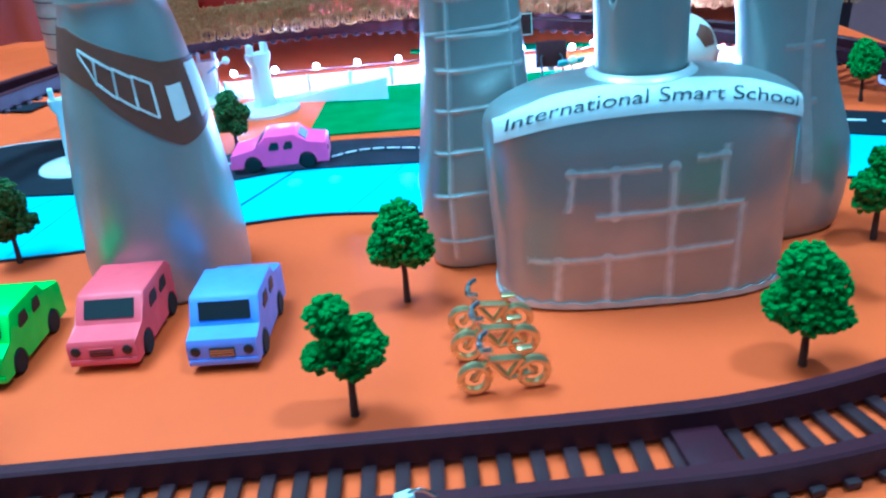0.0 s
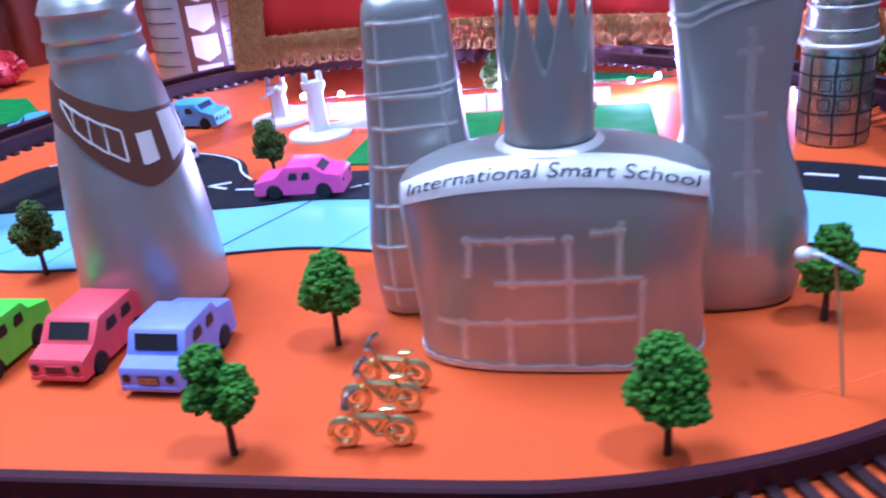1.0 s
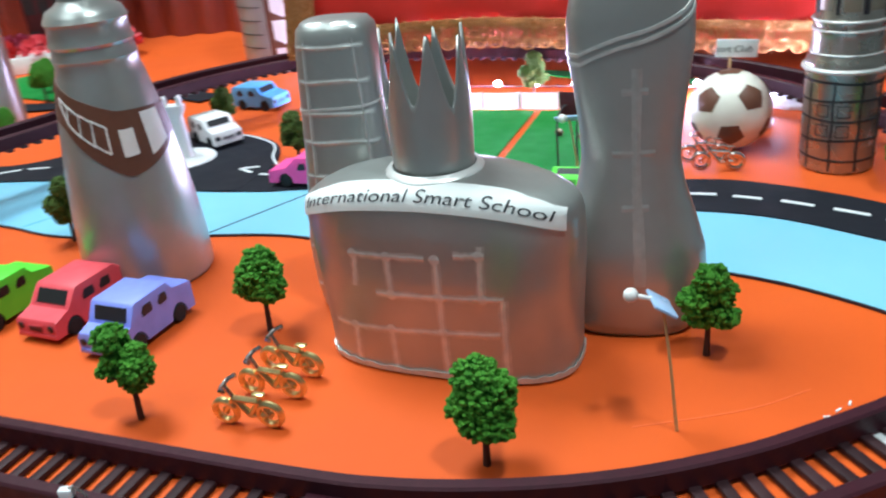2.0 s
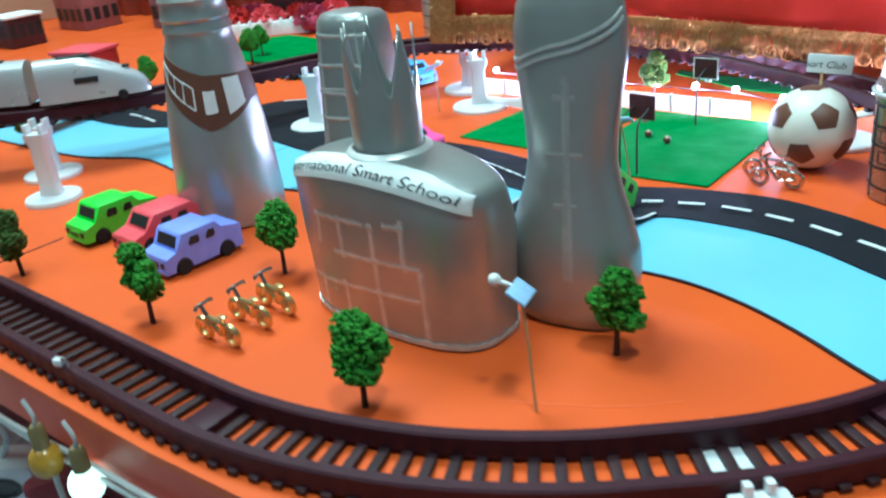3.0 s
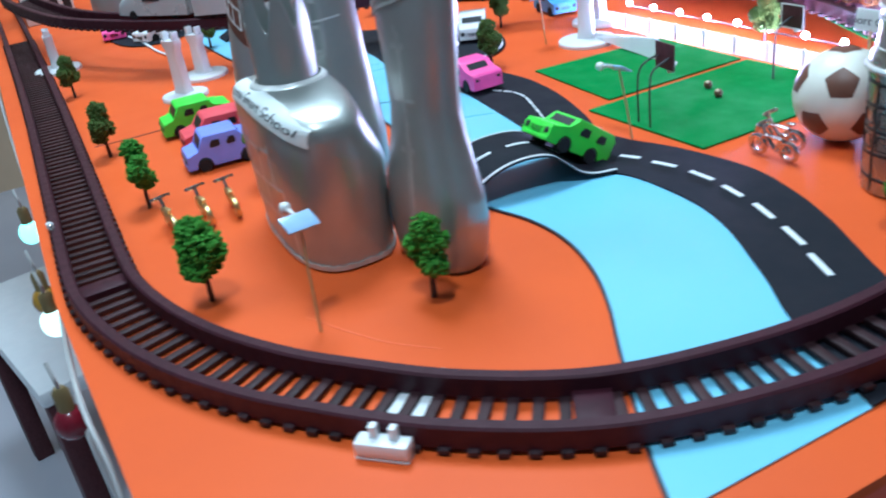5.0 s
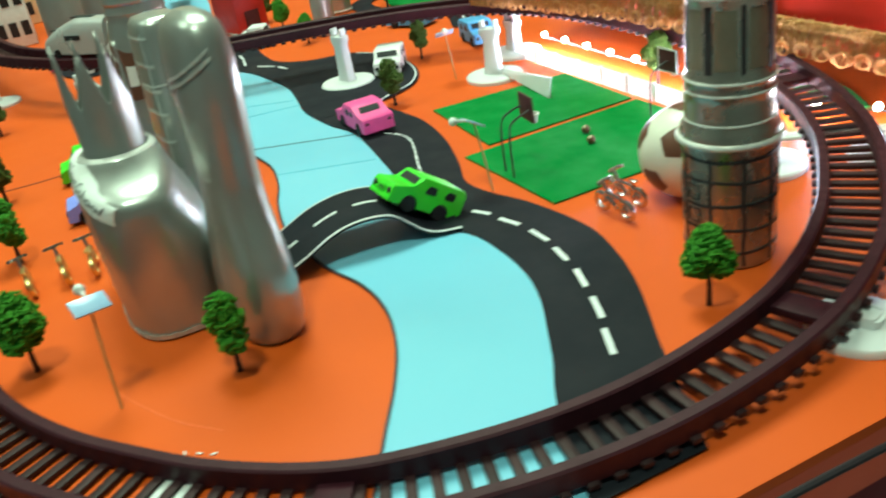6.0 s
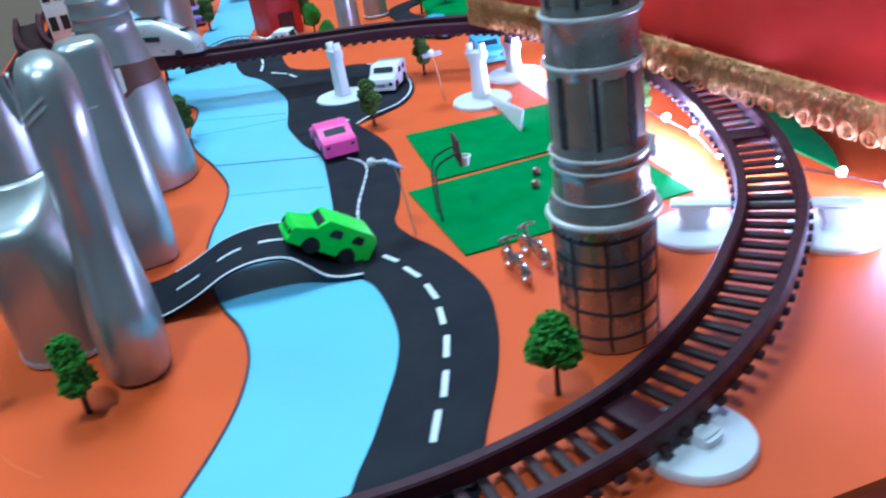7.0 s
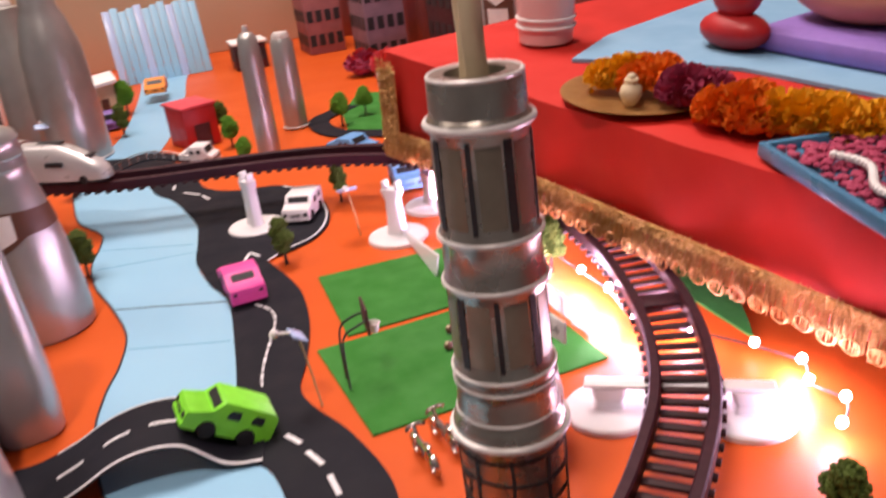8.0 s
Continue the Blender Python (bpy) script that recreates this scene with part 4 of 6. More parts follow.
def patch_on(a, b_, c_, d, u0, u1, v0, v1, lift, slant=0.0):
    """A thin plate on the flat face a b c d (bottom left, bottom right, top right, top left)."""
    a, b_, c_, d = Vector(a), Vector(b_), Vector(c_), Vector(d)
    n = (b_ - a).cross(d - a).normalized()

    def at(u, v):
        return (a + (b_ - a) * u) * (1 - v) + (d + (c_ - d) * u) * v

    bm = bmesh.new()
    cs = [at(u0, v0), at(u1, v0), at(u1 - max(0, slant), v1), at(u0 - min(0, slant), v1)]
    v = [bm.verts.new(p + n * k) for k in (-0.0005, lift) for p in cs]
    for f in ((3, 2, 1, 0), (4, 5, 6, 7), (0, 1, 5, 4), (1, 2, 6, 5), (2, 3, 7, 6), (3, 0, 4, 7)):
        bm.faces.new([v[k] for k in f])
    return bm


PROFILES = {
    "jeep": [(-1, 0.0098), (-0.97, 0.0114), (-0.66, 0.0124), (-0.52, 0.0204), (-0.46, 0.0213), (0.36, 0.0214), (0.42, 0.0207), (0.50, 0.0166), (0.95, 0.0158), (1, 0.0148)],
    "hatch": [(-1, 0.0092), (-0.96, 0.0108), (-0.60, 0.0122), (-0.38, 0.0198), (-0.30, 0.0206), (0.62, 0.0206), (0.70, 0.0198), (0.92, 0.0150), (1, 0.0138)],
    "sedan": [(-1, 0.0090), (-0.96, 0.0106), (-0.50, 0.0118), (-0.28, 0.0180), (-0.22, 0.0186), (0.34, 0.0186), (0.40, 0.0180), (0.60, 0.0136), (0.95, 0.0132), (1, 0.0120)],
    "van": [(-1, 0.0096), (-0.96, 0.0116), (-0.46, 0.0130), (-0.30, 0.0186), (-0.24, 0.0194), (0.86, 0.0190), (0.94, 0.0182), (1, 0.0165)],
}
SIDE_WINDOWS = {"jeep": ((-0.36, -0.08), (0.08, 0.32)), "hatch": ((-0.24, 0.06), (0.20, 0.48)), "sedan": ((-0.20, 0.02), (0.10, 0.30)), "van": ((-0.14, 0.16), (0.42, 0.70))}


def car(name, colour, label, style="jeep", length=0.047, width=0.024, plate=False, base=0.56):
    """A toy car cut from a foam block by its side outline; it heads along -y."""
    ob = thing(name, label, "car", None, "toy cars")
    L, W = length / 2, width / 2
    upper = [(y * L, z) for y, z in PROFILES[style]]
    top = max(z for y, z in upper)
    arch, low, axle = 0.0050, 0.0028, base * L
    under = [(L, low)]
    for cy in (axle, -axle):
        under += [(cy + arch * math.cos(math.pi * k / 10), low + 0.0062 * math.sin(math.pi * k / 10)) for k in range(11)]
    under.append((-L, low))
    outline = upper + under
    bm = bmesh.new()
    a = [bm.verts.new((-W, y, z)) for y, z in outline]
    b = [bm.verts.new((W, y, z)) for y, z in outline]
    left = bm.faces.new(a)
    right = bm.faces.new(b[::-1])
    n = len(outline)
    for k in range(n):
        bm.faces.new((a[k], b[k], b[(k + 1) % n], a[(k + 1) % n]))
    bmesh.ops.bevel(bm, geom=[e for f in (left, right) for e in f.edges if min(v.co.z for v in e.verts) > low + 0.0065], offset=0.0006, segments=2, profile=0.5, affect="EDGES")
    body = solid("body", bm, colour, ob)
    for u0, u1 in SIDE_WINDOWS[style]:
        y0, y1, z0, z1 = u0 * L, u1 * L, top - 0.0076, top - 0.0034
        pane = [(y0 + 0.0004, z0), (y1 - 0.0004, z0 + 0.0002), (y1, z0 + 0.0016), (y1 - 0.0003, z1), (y0 + 0.0018, z1 + 0.0001), (y0 + 0.0001, z0 + 0.0016)]
        for sx in (-1, 1):
            bm = bmesh.new()
            p = [bm.verts.new((sx * (W - 0.0004), y, z)) for y, z in pane]
            q = [bm.verts.new((sx * (W + 0.0003), y, z)) for y, z in pane]
            bm.faces.new(p)
            bm.faces.new(q[::-1])
            for k in range(6):
                bm.faces.new((p[k], p[(k + 1) % 6], q[(k + 1) % 6], q[k]))
            solid("side_window", bm, GLASS_DARK, body, "", False)
    (ya, za), (yb, zb) = upper[2], upper[3]
    solid("windscreen", patch_on((-W, ya, za), (W, ya, za), (W, yb, zb), (-W, yb, zb), 0.13, 0.87, 0.20, 0.90, 0.0003), GLASS_DARK, body, "", False)
    (ya, za), (yb, zb) = upper[7], upper[6]
    solid("rear_window", patch_on((W, ya, za), (-W, ya, za), (-W, yb, zb), (W, yb, zb), 0.18, 0.82, 0.14, 0.86, 0.0003), GLASS_DARK, body, "", False)
    for sx in (-1, 1):
        for sy in (-1, 1):
            wheel = solid("wheel", lathe(bmesh.new(), round_profile([(-0.0022, 0.0036), (-0.0017, 0.0042), (0.0017, 0.0042), (0.0022, 0.0036)]), 20), TYRE, ob)
            wheel.matrix_basis = pose(sx * (W - 0.0018), sy * axle, 0.0042, 0, 90, 0)
    for sx in (-1, 1):
        lamp = solid("headlight", lathe(bmesh.new(), round_profile([(0, 0.0016), (0.0004, 0.0016), (0.0006, 0.0011)]), 14), GLASS_DARK, ob)
        lamp.matrix_basis = pose(sx * (W - 0.0028), -L - 0.0001, 0.0078, 90, 0, 0)
        solid("tail_light", block(bmesh.new(), sx * (W - 0.003) - 0.0012, sx * (W - 0.003) + 0.0012, L - 0.0002, L + 0.0004, 0.0086, 0.0102), GLASS_DARK, ob)
    solid("grille", block(bmesh.new(), -W * 0.36, W * 0.36, -L - 0.0004, -L + 0.0004, 0.0056, 0.0088), GLASS_DARK if plate else colour, ob)
    for k in range(3):
        solid("grille_bar", block(bmesh.new(), -W * 0.34, W * 0.34, -L - 0.0007, -L - 0.0002, 0.0061 + k * 0.0009, 0.0064 + k * 0.0009), STEEL if plate else GLASS_DARK, ob)
    solid("bumper", block(bmesh.new(), -W * 0.98, W * 0.98, -L - 0.0007, -L + 0.001, 0.0028, 0.0048, 0.0003), colour, ob)
    return ob


car("toy_jeep", LIME, "lime green foam toy jeep parked beside two others", "jeep", 0.047, 0.0225).matrix_basis = pose(-0.0830, 0.3075, 0, 0, 0, -2)
car("toy_car", ROSE, "rose red foam toy car parked between two jeeps", "hatch", 0.047, 0.0225).matrix_basis = pose(-0.0425, 0.3130, 0, 0, 0, -3)
car("toy_jeep", PERI, "periwinkle blue foam toy jeep parked at the row's end", "jeep", 0.0460, 0.0225, True).matrix_basis = pose(-0.0026, 0.3058, 0, 0, 0, -3)
car("toy_car", PINK, "hot pink foam toy car on the black road", "sedan", 0.050, 0.0225).matrix_basis = pose(-0.0105, 0.4825, 0.0016, 0, 0, -88)
car("toy_jeep", LIME, "lime green foam toy jeep climbing onto the bridge", "van", 0.0425, 0.0215, False, 0.45).matrix_basis = pose(0.1563, 0.4440, 0.0085, -35, 0, 2.5)
car("toy_van", VAN_WHITE, "white foam toy van on the turning circle", "van", 0.040, 0.022).matrix_basis = pose(-0.127, 0.5510, 0.0018, 0, 0, 60)
car("toy_jeep", SKY, "sky blue foam toy jeep under the raised track", "van", 0.042, 0.022).matrix_basis = pose(-0.146, 0.645, 0, 0, 0, 82)
car("toy_car", SKY, "blue foam toy car behind the raised track", "sedan").matrix_basis = pose(-0.272, 0.635, 0, 0, 0, 125)
car("toy_car", TANGERINE, "tangerine foam toy car on the far river bridge", "sedan", 0.058, 0.028).matrix_basis = pose(-0.75, 0.485, 0.012, 0, 0, 82)
car("toy_van", VAN_WHITE, "white foam toy van beside the red shed", "jeep", 0.035, 0.020).matrix_basis = pose(-0.353, 0.497, 0, 0, 0, 150)
car("toy_jeep", VIOLET, "violet foam toy jeep by the far house", "jeep").matrix_basis = pose(-0.62, 0.415, 0, 0, 0, 90)
car("toy_car", PINK, "hot pink foam toy car behind the train", "sedan").matrix_basis = pose(-0.50, 0.31, 0, 0, 0, 80)
car("toy_van", VAN_WHITE, "white foam toy van near the tall far bottle", "jeep", 0.045, 0.024).matrix_basis = pose(-0.44, 0.345, 0, 0, 0, 30)

# ---- bridge ----
bridge = thing("arched_bridge", "black arched paper bridge with white lines over the river", "bridge")
BR = [(0.1490, 0.3480, 0.0020), (0.1490, 0.3640, 0.0024), (0.1490, 0.3800, 0.0070), (0.1495, 0.3980, 0.0150), (0.1510, 0.4140, 0.0182), (0.1535, 0.4300, 0.0168), (0.1560, 0.4415, 0.0092), (0.1590, 0.4515, 0.0028), (0.1620, 0.4640, 0.0019)]
br = spline(BR, 44)


def deck(u0, u1, lift, thick, i0=0, i1=44):
    bm = bmesh.new()
    rows = []
    for i in range(i0, i1):
        p = br[i]
        d = br[min(i + 1, 43)] - br[max(i - 1, 0)]
        s = Vector((d.y, -d.x, 0)).normalized()
        rows.append([bm.verts.new(p + s * u + Vector((0, 0, z))) for u, z in ((u0, lift), (u1, lift), (u1, lift + thick), (u0, lift + thick))])
    for r, q in zip(rows, rows[1:]):
        for k in range(4):
            bm.faces.new((r[k], r[(k + 1) % 4], q[(k + 1) % 4], q[k]))
    bm.faces.new(rows[0])
    bm.faces.new(rows[-1][::-1])
    return bm


solid("deck", deck(-0.0215, 0.0215, 0.0, 0.0008), ROAD, bridge)
solid("edge_line", deck(0.0195, 0.0210, 0.0008, 0.0004, 5), DASH, bridge, "white edge line")
solid("edge_line", deck(-0.0212, -0.0202, 0.0008, 0.0004, 8), DASH, bridge, "white edge line")
for k in range(4):
    solid("lane_dash", deck(-0.0010, 0.0010, 0.0008, 0.0004, 8 + k * 7, 13 + k * 7), DASH, bridge, "white dash")

# ---- bicycles ----


def bicycle(metal, label):
    ob = thing("toy_bicycle", label, "bicycle", None, "toy bicycles")
    r = 0.0052
    for x in (-0.0090, 0.0090):
        w = solid("wheel", ring(bmesh.new(), (x, 0, r + 0.0007), r - 0.0008, 0.0013, (0, 1, 0), 22, 7), metal, ob)
        solid("hub", ring(bmesh.new(), (x, 0, r + 0.0007), 0.0012, 0.0005, (0, 1, 0), 10, 6), metal, w)
    c = r + 0.0007
    bm = bmesh.new()
    for a, b in (((-0.009, 0, c), (-0.0045, 0, 0.0118)), ((-0.0045, 0, 0.0118), (0.0055, 0, 0.0112)), ((0.0055, 0, 0.0112), (0.0010, 0, c - 0.001)), ((0.0010, 0, c - 0.001), (-0.0045, 0, 0.0118)), ((0.0055, 0, 0.0112), (0.009, 0, c)), ((0.0010, 0, c - 0.001), (0.009, 0, c))):
        tube(bm, [a, b], 0.0011, 6)
    solid("frame", bm, metal, ob)
    bm = tube(bmesh.new(), [(-0.0045, 0, 0.0118), (-0.0068, 0, 0.0173)], 0.0009, 6)
    tube(bm, spline([(-0.0040, -0.0042, 0.0182), (-0.0068, -0.0024, 0.0172), (-0.0068, 0.0024, 0.0172), (-0.0040, 0.0042, 0.0182)], 12), 0.0009, 6)
    solid("handlebar", bm, STEEL, ob, "bright handlebar")
    bm = tube(bmesh.new(), [(0.0055, 0, 0.0112), (0.0062, 0, 0.0140)], 0.0005, 6)
    block(bm, 0.0040, 0.0088, -0.0011, 0.0011, 0.0138, 0.0148, 0.0004)
    solid("saddle", bm, metal, ob)
    return ob


gold_bike = bicycle(GOLD, "gold wire toy bicycle parked before the school")
gold_bike.matrix_basis = pose(0.0820, 0.2580, 0, 6, 0, 4)
gold_bike.scale = (0.95, 1.08, 1.02)
for x, y, a in ((0.0812, 0.2757, 2), (0.0812, 0.2905, -3)):
    copy_thing(gold_bike, pose(x, y, 0, 6, 0, a))
steel_bike = bicycle(STEEL, "bright wire toy bicycle parked beside the ball")
steel_bike.matrix_basis = pose(0.2120, 0.5370, 0, 5, 0, 8)
copy_thing(steel_bike, pose(0.2200, 0.5245, 0, 5, 0, 4))

# ---- solar street lamps ----


def street_lamp(x, y, turn, height=0.0445, reach=1.0):
    ob = thing("street_lamp", "toothpick street lamp with a white bulb and blue solar panel", "street lamp", pose(x, y, 0, 0, 0, turn), "street lamps")
    solid("pole", tube(bmesh.new(), [(0, 0, 0), (-0.0022, 0.0014, height * 0.5), (-0.0048, 0.0030, height - 0.0028)], [0.0006, 0.0005, 0.0005], 8), WOOD, ob)
    solid("solar_panel", block(bmesh.new(), -0.0039, 0.0039, -0.0071, 0.0071, -0.0005, 0.0005, 0.0002, pose(-0.0052, 0.0032, height - 0.0022, -7, 33, 10)), PANEL, ob, "small pale blue panel")
    tip = -0.0084 - 0.0037 * reach
    arm = solid("arm", tube(bmesh.new(), [(-0.0080, 0.003, height - 0.0004), (tip * 0.55 - 0.0040, 0.0026, height + 0.0004), (tip, 0.002, height + 0.0009)], [0.0007, 0.0009, 0.0011], 7), WHITE, ob)
    solid("bulb", ball(bmesh.new(), (tip, 0.002, height + 0.0010), 0.0024, 2), WHITE, arm, "white bulb")
    return ob


street_lamp(0.2228, 0.2862, 5, 0.0465, 1.6)
street_lamp(0.1490, 0.4950, 78, 0.042, 2.0)
street_lamp(-0.060, 0.578, 150, 0.040)
street_lamp(-0.455, 0.350, 0, 0.05)

# ---- sports ground ----


def hoop(x, y, turn, height, frame_white, legs):
    ob = thing("basketball_hoop", "dark basketball board on thin black legs with a white ring", "basketball hoop", pose(x, y, 0, 0, 0, turn), "basketball hoops")
    for sx in legs:
        pts = spline([(sx, 0, 0.0012), (sx, 0, height * 0.55), (sx, 0.002, height * 0.80), (sx, 0.010, height * 0.90), (sx * 0.8, 0.0135, height * 0.92)], 14)
        solid("leg", tube(bmesh.new(), pts, 0.0006, 6), BLACKLINE, ob)
    board = solid("backboard", block(bmesh.new(), -0.0085, 0.0085, 0.0135, 0.0147, height * 0.92 - 0.007, height * 0.92 + 0.0075, 0.0003), MAROON, ob, "dark maroon board")
    if frame_white:
        for a, b, c, d in ((-0.0085, 0.0085, -0.007, -0.0063), (-0.0085, 0.0085, 0.0068, 0.0075), (-0.0085, -0.0078, -0.0063, 0.0068), (0.0078, 0.0085, -0.0063, 0.0068)):
            solid("white_edge", block(bmesh.new(), a, b, 0.0130, 0.0135, height * 0.92 + c, height * 0.92 + d), WHITE, board, "white edge strip")
    solid("ring", ring(bmesh.new(), (0, 0.0178, height * 0.92 - 0.0045), 0.0030, 0.00045, (0, 0, 1), 18, 6), WHITE, ob, "white ring")
    solid("net", lathe(bmesh.new(), round_profile([(height * 0.92 - 0.0095, 0.0019), (height * 0.92 - 0.0045, 0.0029)]), 16, cap=False, centre=(0, 0.0178, 0)), WHITE, ob, "white net")
    return ob


hoop(0.1385, 0.5120, -6, 0.0400, False, (-0.0058, 0.0058))
hoop(0.1350, 0.6130, 0, 0.0390, True, (0.0,))

for x, y in ((0.1185, 0.5770), (0.1350, 0.5695)):
    b = thing("small_ball", "small dark brown ball lying on the green felt", "ball", pose(x, y, 0.0012), "small balls")
    solid("shell", ball(bmesh.new(), (0, 0, 0.0026), 0.0026, 2), BROWN, b)
    solid("cap", ball(bmesh.new(), (0.0004, -0.0009, 0.0040), 0.0014, 1), CREAM, b, "pale patch")


def football(x, y, r):
    ob = thing("football_clubhouse", "big white and brown football used as the sport club", "ball", pose(x, y, r, 6.5, 55.6, -83.1))
    bm = bmesh.new()
    ball(bm, (0, 0, 0), r, 4)
    solid("shell", bm, material("white_ball_leather", (0.78, 0.75, 0.66), (0.70, 0.66, 0.57), 0.4, scale=120, bump=0.1), ob)
    g = (1 + 5 ** 0.5) / 2
    dirs = []
    for a in (-1, 1):
        for b in (-g, g):
            dirs += [(0, a, b), (a, b, 0), (b, 0, a)]
    dirs = [Vector(d).normalized() for d in dirs]
    for n in dirs:
        near = sorted((d for d in dirs if d is not n), key=lambda d: -d.dot(n))[:5]
        q = n.to_track_quat("Z", "Y")
        turns = sorted(math.atan2((q.inverted() @ d).y, (q.inverted() @ d).x) for d in near)
        bm = bmesh.new()
        outer = [bm.verts.new((q @ Vector((math.sin(0.35) * math.cos(t), math.sin(0.35) * math.sin(t), math.cos(0.35)))) * (r + 0.0002)) for t in turns]
        mids = []
        for i in range(5):
            mids.append(bm.verts.new(((outer[i].co + outer[(i + 1) % 5].co) / 2).normalized() * (r + 0.0003)))
        mid_ring = []
        for i in range(5):
            for s in (outer[i], mids[i]):
                mid_ring.append(bm.verts.new((s.co.normalized() * 0.55 + n * 0.45).normalized() * (r + 0.0005)))
        edge = [v for pair in zip(outer, mids) for v in pair]
        c = bm.verts.new(n * (r + 0.0005))
        for i in range(10):
            bm.faces.new((edge[i], edge[(i + 1) % 10], mid_ring[(i + 1) % 10], mid_ring[i]))
            bm.faces.new((mid_ring[i], mid_ring[(i + 1) % 10], c))
        solid("brown_panel", bm, BROWN, ob, "dark brown pentagon panel")
    return ob


football(0.2238, 0.5650, 0.0230)
sign = thing("club_sign", "white club sign on a short stick above the football", "sign", pose(0.2213, 0.5840, 0.0, 0, 0, 12))
solid("stick", tube(bmesh.new(), [(0, 0, 0.0003), (0, 0, 0.050)], 0.0008, 7), WOOD, sign)
sb = solid("board", block(bmesh.new(), -0.0118, 0.0118, -0.0006, 0.0004, 0.0490, 0.0595, 0.0002, pose(0, 0, 0, 0, 4, 0)), PAPER, sign, "white card board")
bm = words("Sport Club", 0.0056)
for v in bm.verts:
    v.co = pose(0.0, -0.0010, 0.0540, 90, 4, 0) @ v.co
solid("lettering", bm, LETTER, sb, "", False)

# ---- string of lamps ----
LED = material("led_bulb", (0.95, 0.93, 1.0), (0.95, 0.93, 1.0), 0.4, glow=42.0)
WIRE = material("dark_wire", (0.02, 0.015, 0.02), None, 0.5)
THIN = material("thin_white_paper", (0.80, 0.81, 0.79), (0.74, 0.76, 0.75), 0.6, scale=120)
tn = THIN.node_tree
tr, mx = tn.nodes.new("ShaderNodeBsdfTranslucent"), tn.nodes.new("ShaderNodeMixShader")
tr.inputs["Color"].default_value = (0.86, 0.86, 0.84, 1)
mx.inputs["Fac"].default_value = 0.55
tn.links.new(tn.nodes["Principled BSDF"].outputs["BSDF"], mx.inputs[1])
tn.links.new(tr.outputs["BSDF"], mx.inputs[2])
tn.links.new(mx.outputs["Shader"], tn.nodes["Material Output"].inputs["Surface"])
fence = thing("low_fence", "low white card fence along the lawn", "fence")
for k in range(8):
    x = -0.070 + k * 0.029
    solid("fence_panel", block(bmesh.new(), x + 0.0008, x + 0.0282, 0.6400, 0.6403, 0.0003, 0.0125), THIN, fence)
    solid("post", block(bmesh.new(), x - 0.0008, x + 0.0008, 0.6395, 0.6408, 0.0003, 0.0132, 0.0002), PAPER, fence)
string = thing("lamp_string", "string of small glowing lamps on a dark wire", "string lights")
spots = [(-0.0680 + k * 0.0298, 0.6660, 0.0125) for k in range(8)] + [(0.176, 0.660, 0.011), (0.196, 0.681, 0.008), (0.224, 0.696, 0.008), (0.247, 0.704, 0.008), (0.262, 0.694, 0.008), (0.280, 0.697, 0.008), (0.293, 0.682, 0.008)]
solid("wire", tube(bmesh.new(), [Vector(p) + Vector((0, 0.0008, -0.0024)) for p in spline(spots, 60)], 0.0006, 6), WIRE, string)
for p in spots:
    b = solid("bulb", ball(bmesh.new(), p, 0.0024, 2), LED, string, "small glowing bulb")
for p, w in [(p, 0.24) for p in spots[:8]] + [(spots[8], 0.13), (spots[9], 0.13), (spots[11], 0.13), (spots[12], 0.13), (spots[14], 0.11)]:
    data = bpy.data.lights.new("lamp_glow", "POINT")
    data.energy, data.shadow_soft_size, data.color = w * 1.35, 0.004, (0.80, 0.64, 1.0)
    new("lamp_glow", data).location = Vector(p) + Vector((0, -0.004, 0.002))

# ---- the train ----


def train_car(nose, m, label):
    ob = thing("train_car", label, "train", m, "train cars")
    bm = bmesh.new()
    L = 0.074
    rows = []
    n = 22
    for i in range(n):
        f = i / (n - 1)
        y = -L / 2 + L * f
        k = 1.0
        if nose:
            k = max(0.0, min(1.0, (1 - f) / 0.58)) ** 0.55 if f > 0.42 else 1.0
        hgt = 0.004 + 0.025 * k
        wid = 0.0125 * (0.35 + 0.65 * k ** 0.7)
        row = []
        for q in range(17):
            t = math.pi * q / 16
            row.append(bm.verts.new((wid * math.copysign(abs(math.cos(t)) ** 0.62, math.cos(t)), y, 0.003 + hgt * math.sin(t) ** 0.62)))
        rows.append(row)
    for a, b in zip(rows, rows[1:]):
        for q in range(16):
            bm.faces.new((a[q], a[q + 1], b[q + 1], b[q]))
        bm.faces.new((a[0], b[0], b[16], a[16]))
    bm.faces.new(rows[0])
    bm.faces.new(rows[-1][::-1])
    solid("body", bm, TRAIN, ob)
    for sx in (-1, 1):
        solid("window", block(bmesh.new(), sx * 0.0122 - 0.0008, sx * 0.0122 + 0.0008, -0.012, 0.004, 0.0150, 0.0190, 0.0003), GLASS_DARK, ob, "small dark window")
    solid("roof_vent", block(bmesh.new(), -0.0035, 0.0035, -0.022, 0.000, 0.0312, 0.0326, 0.0003), GLASS_DARK, ob, "dark roof vent")
    if nose:
        solid("windscreen", block(bmesh.new(), -0.0045, 0.0045, 0.0200, 0.0250, 0.0212, 0.0222, 0.0003), GLASS_DARK, ob, "dark windscreen")
    for sx in (-1, 1):
        for y in (-0.022, 0.018):
            w = solid("wheel", lathe(bmesh.new(), round_profile([(-0.001, 0.0035), (0.001, 0.0035)]), 14), TYRE, ob)
            w.matrix_basis = pose(sx * 0.0100, y, 0.0036, 0, 90, 0)
    return ob


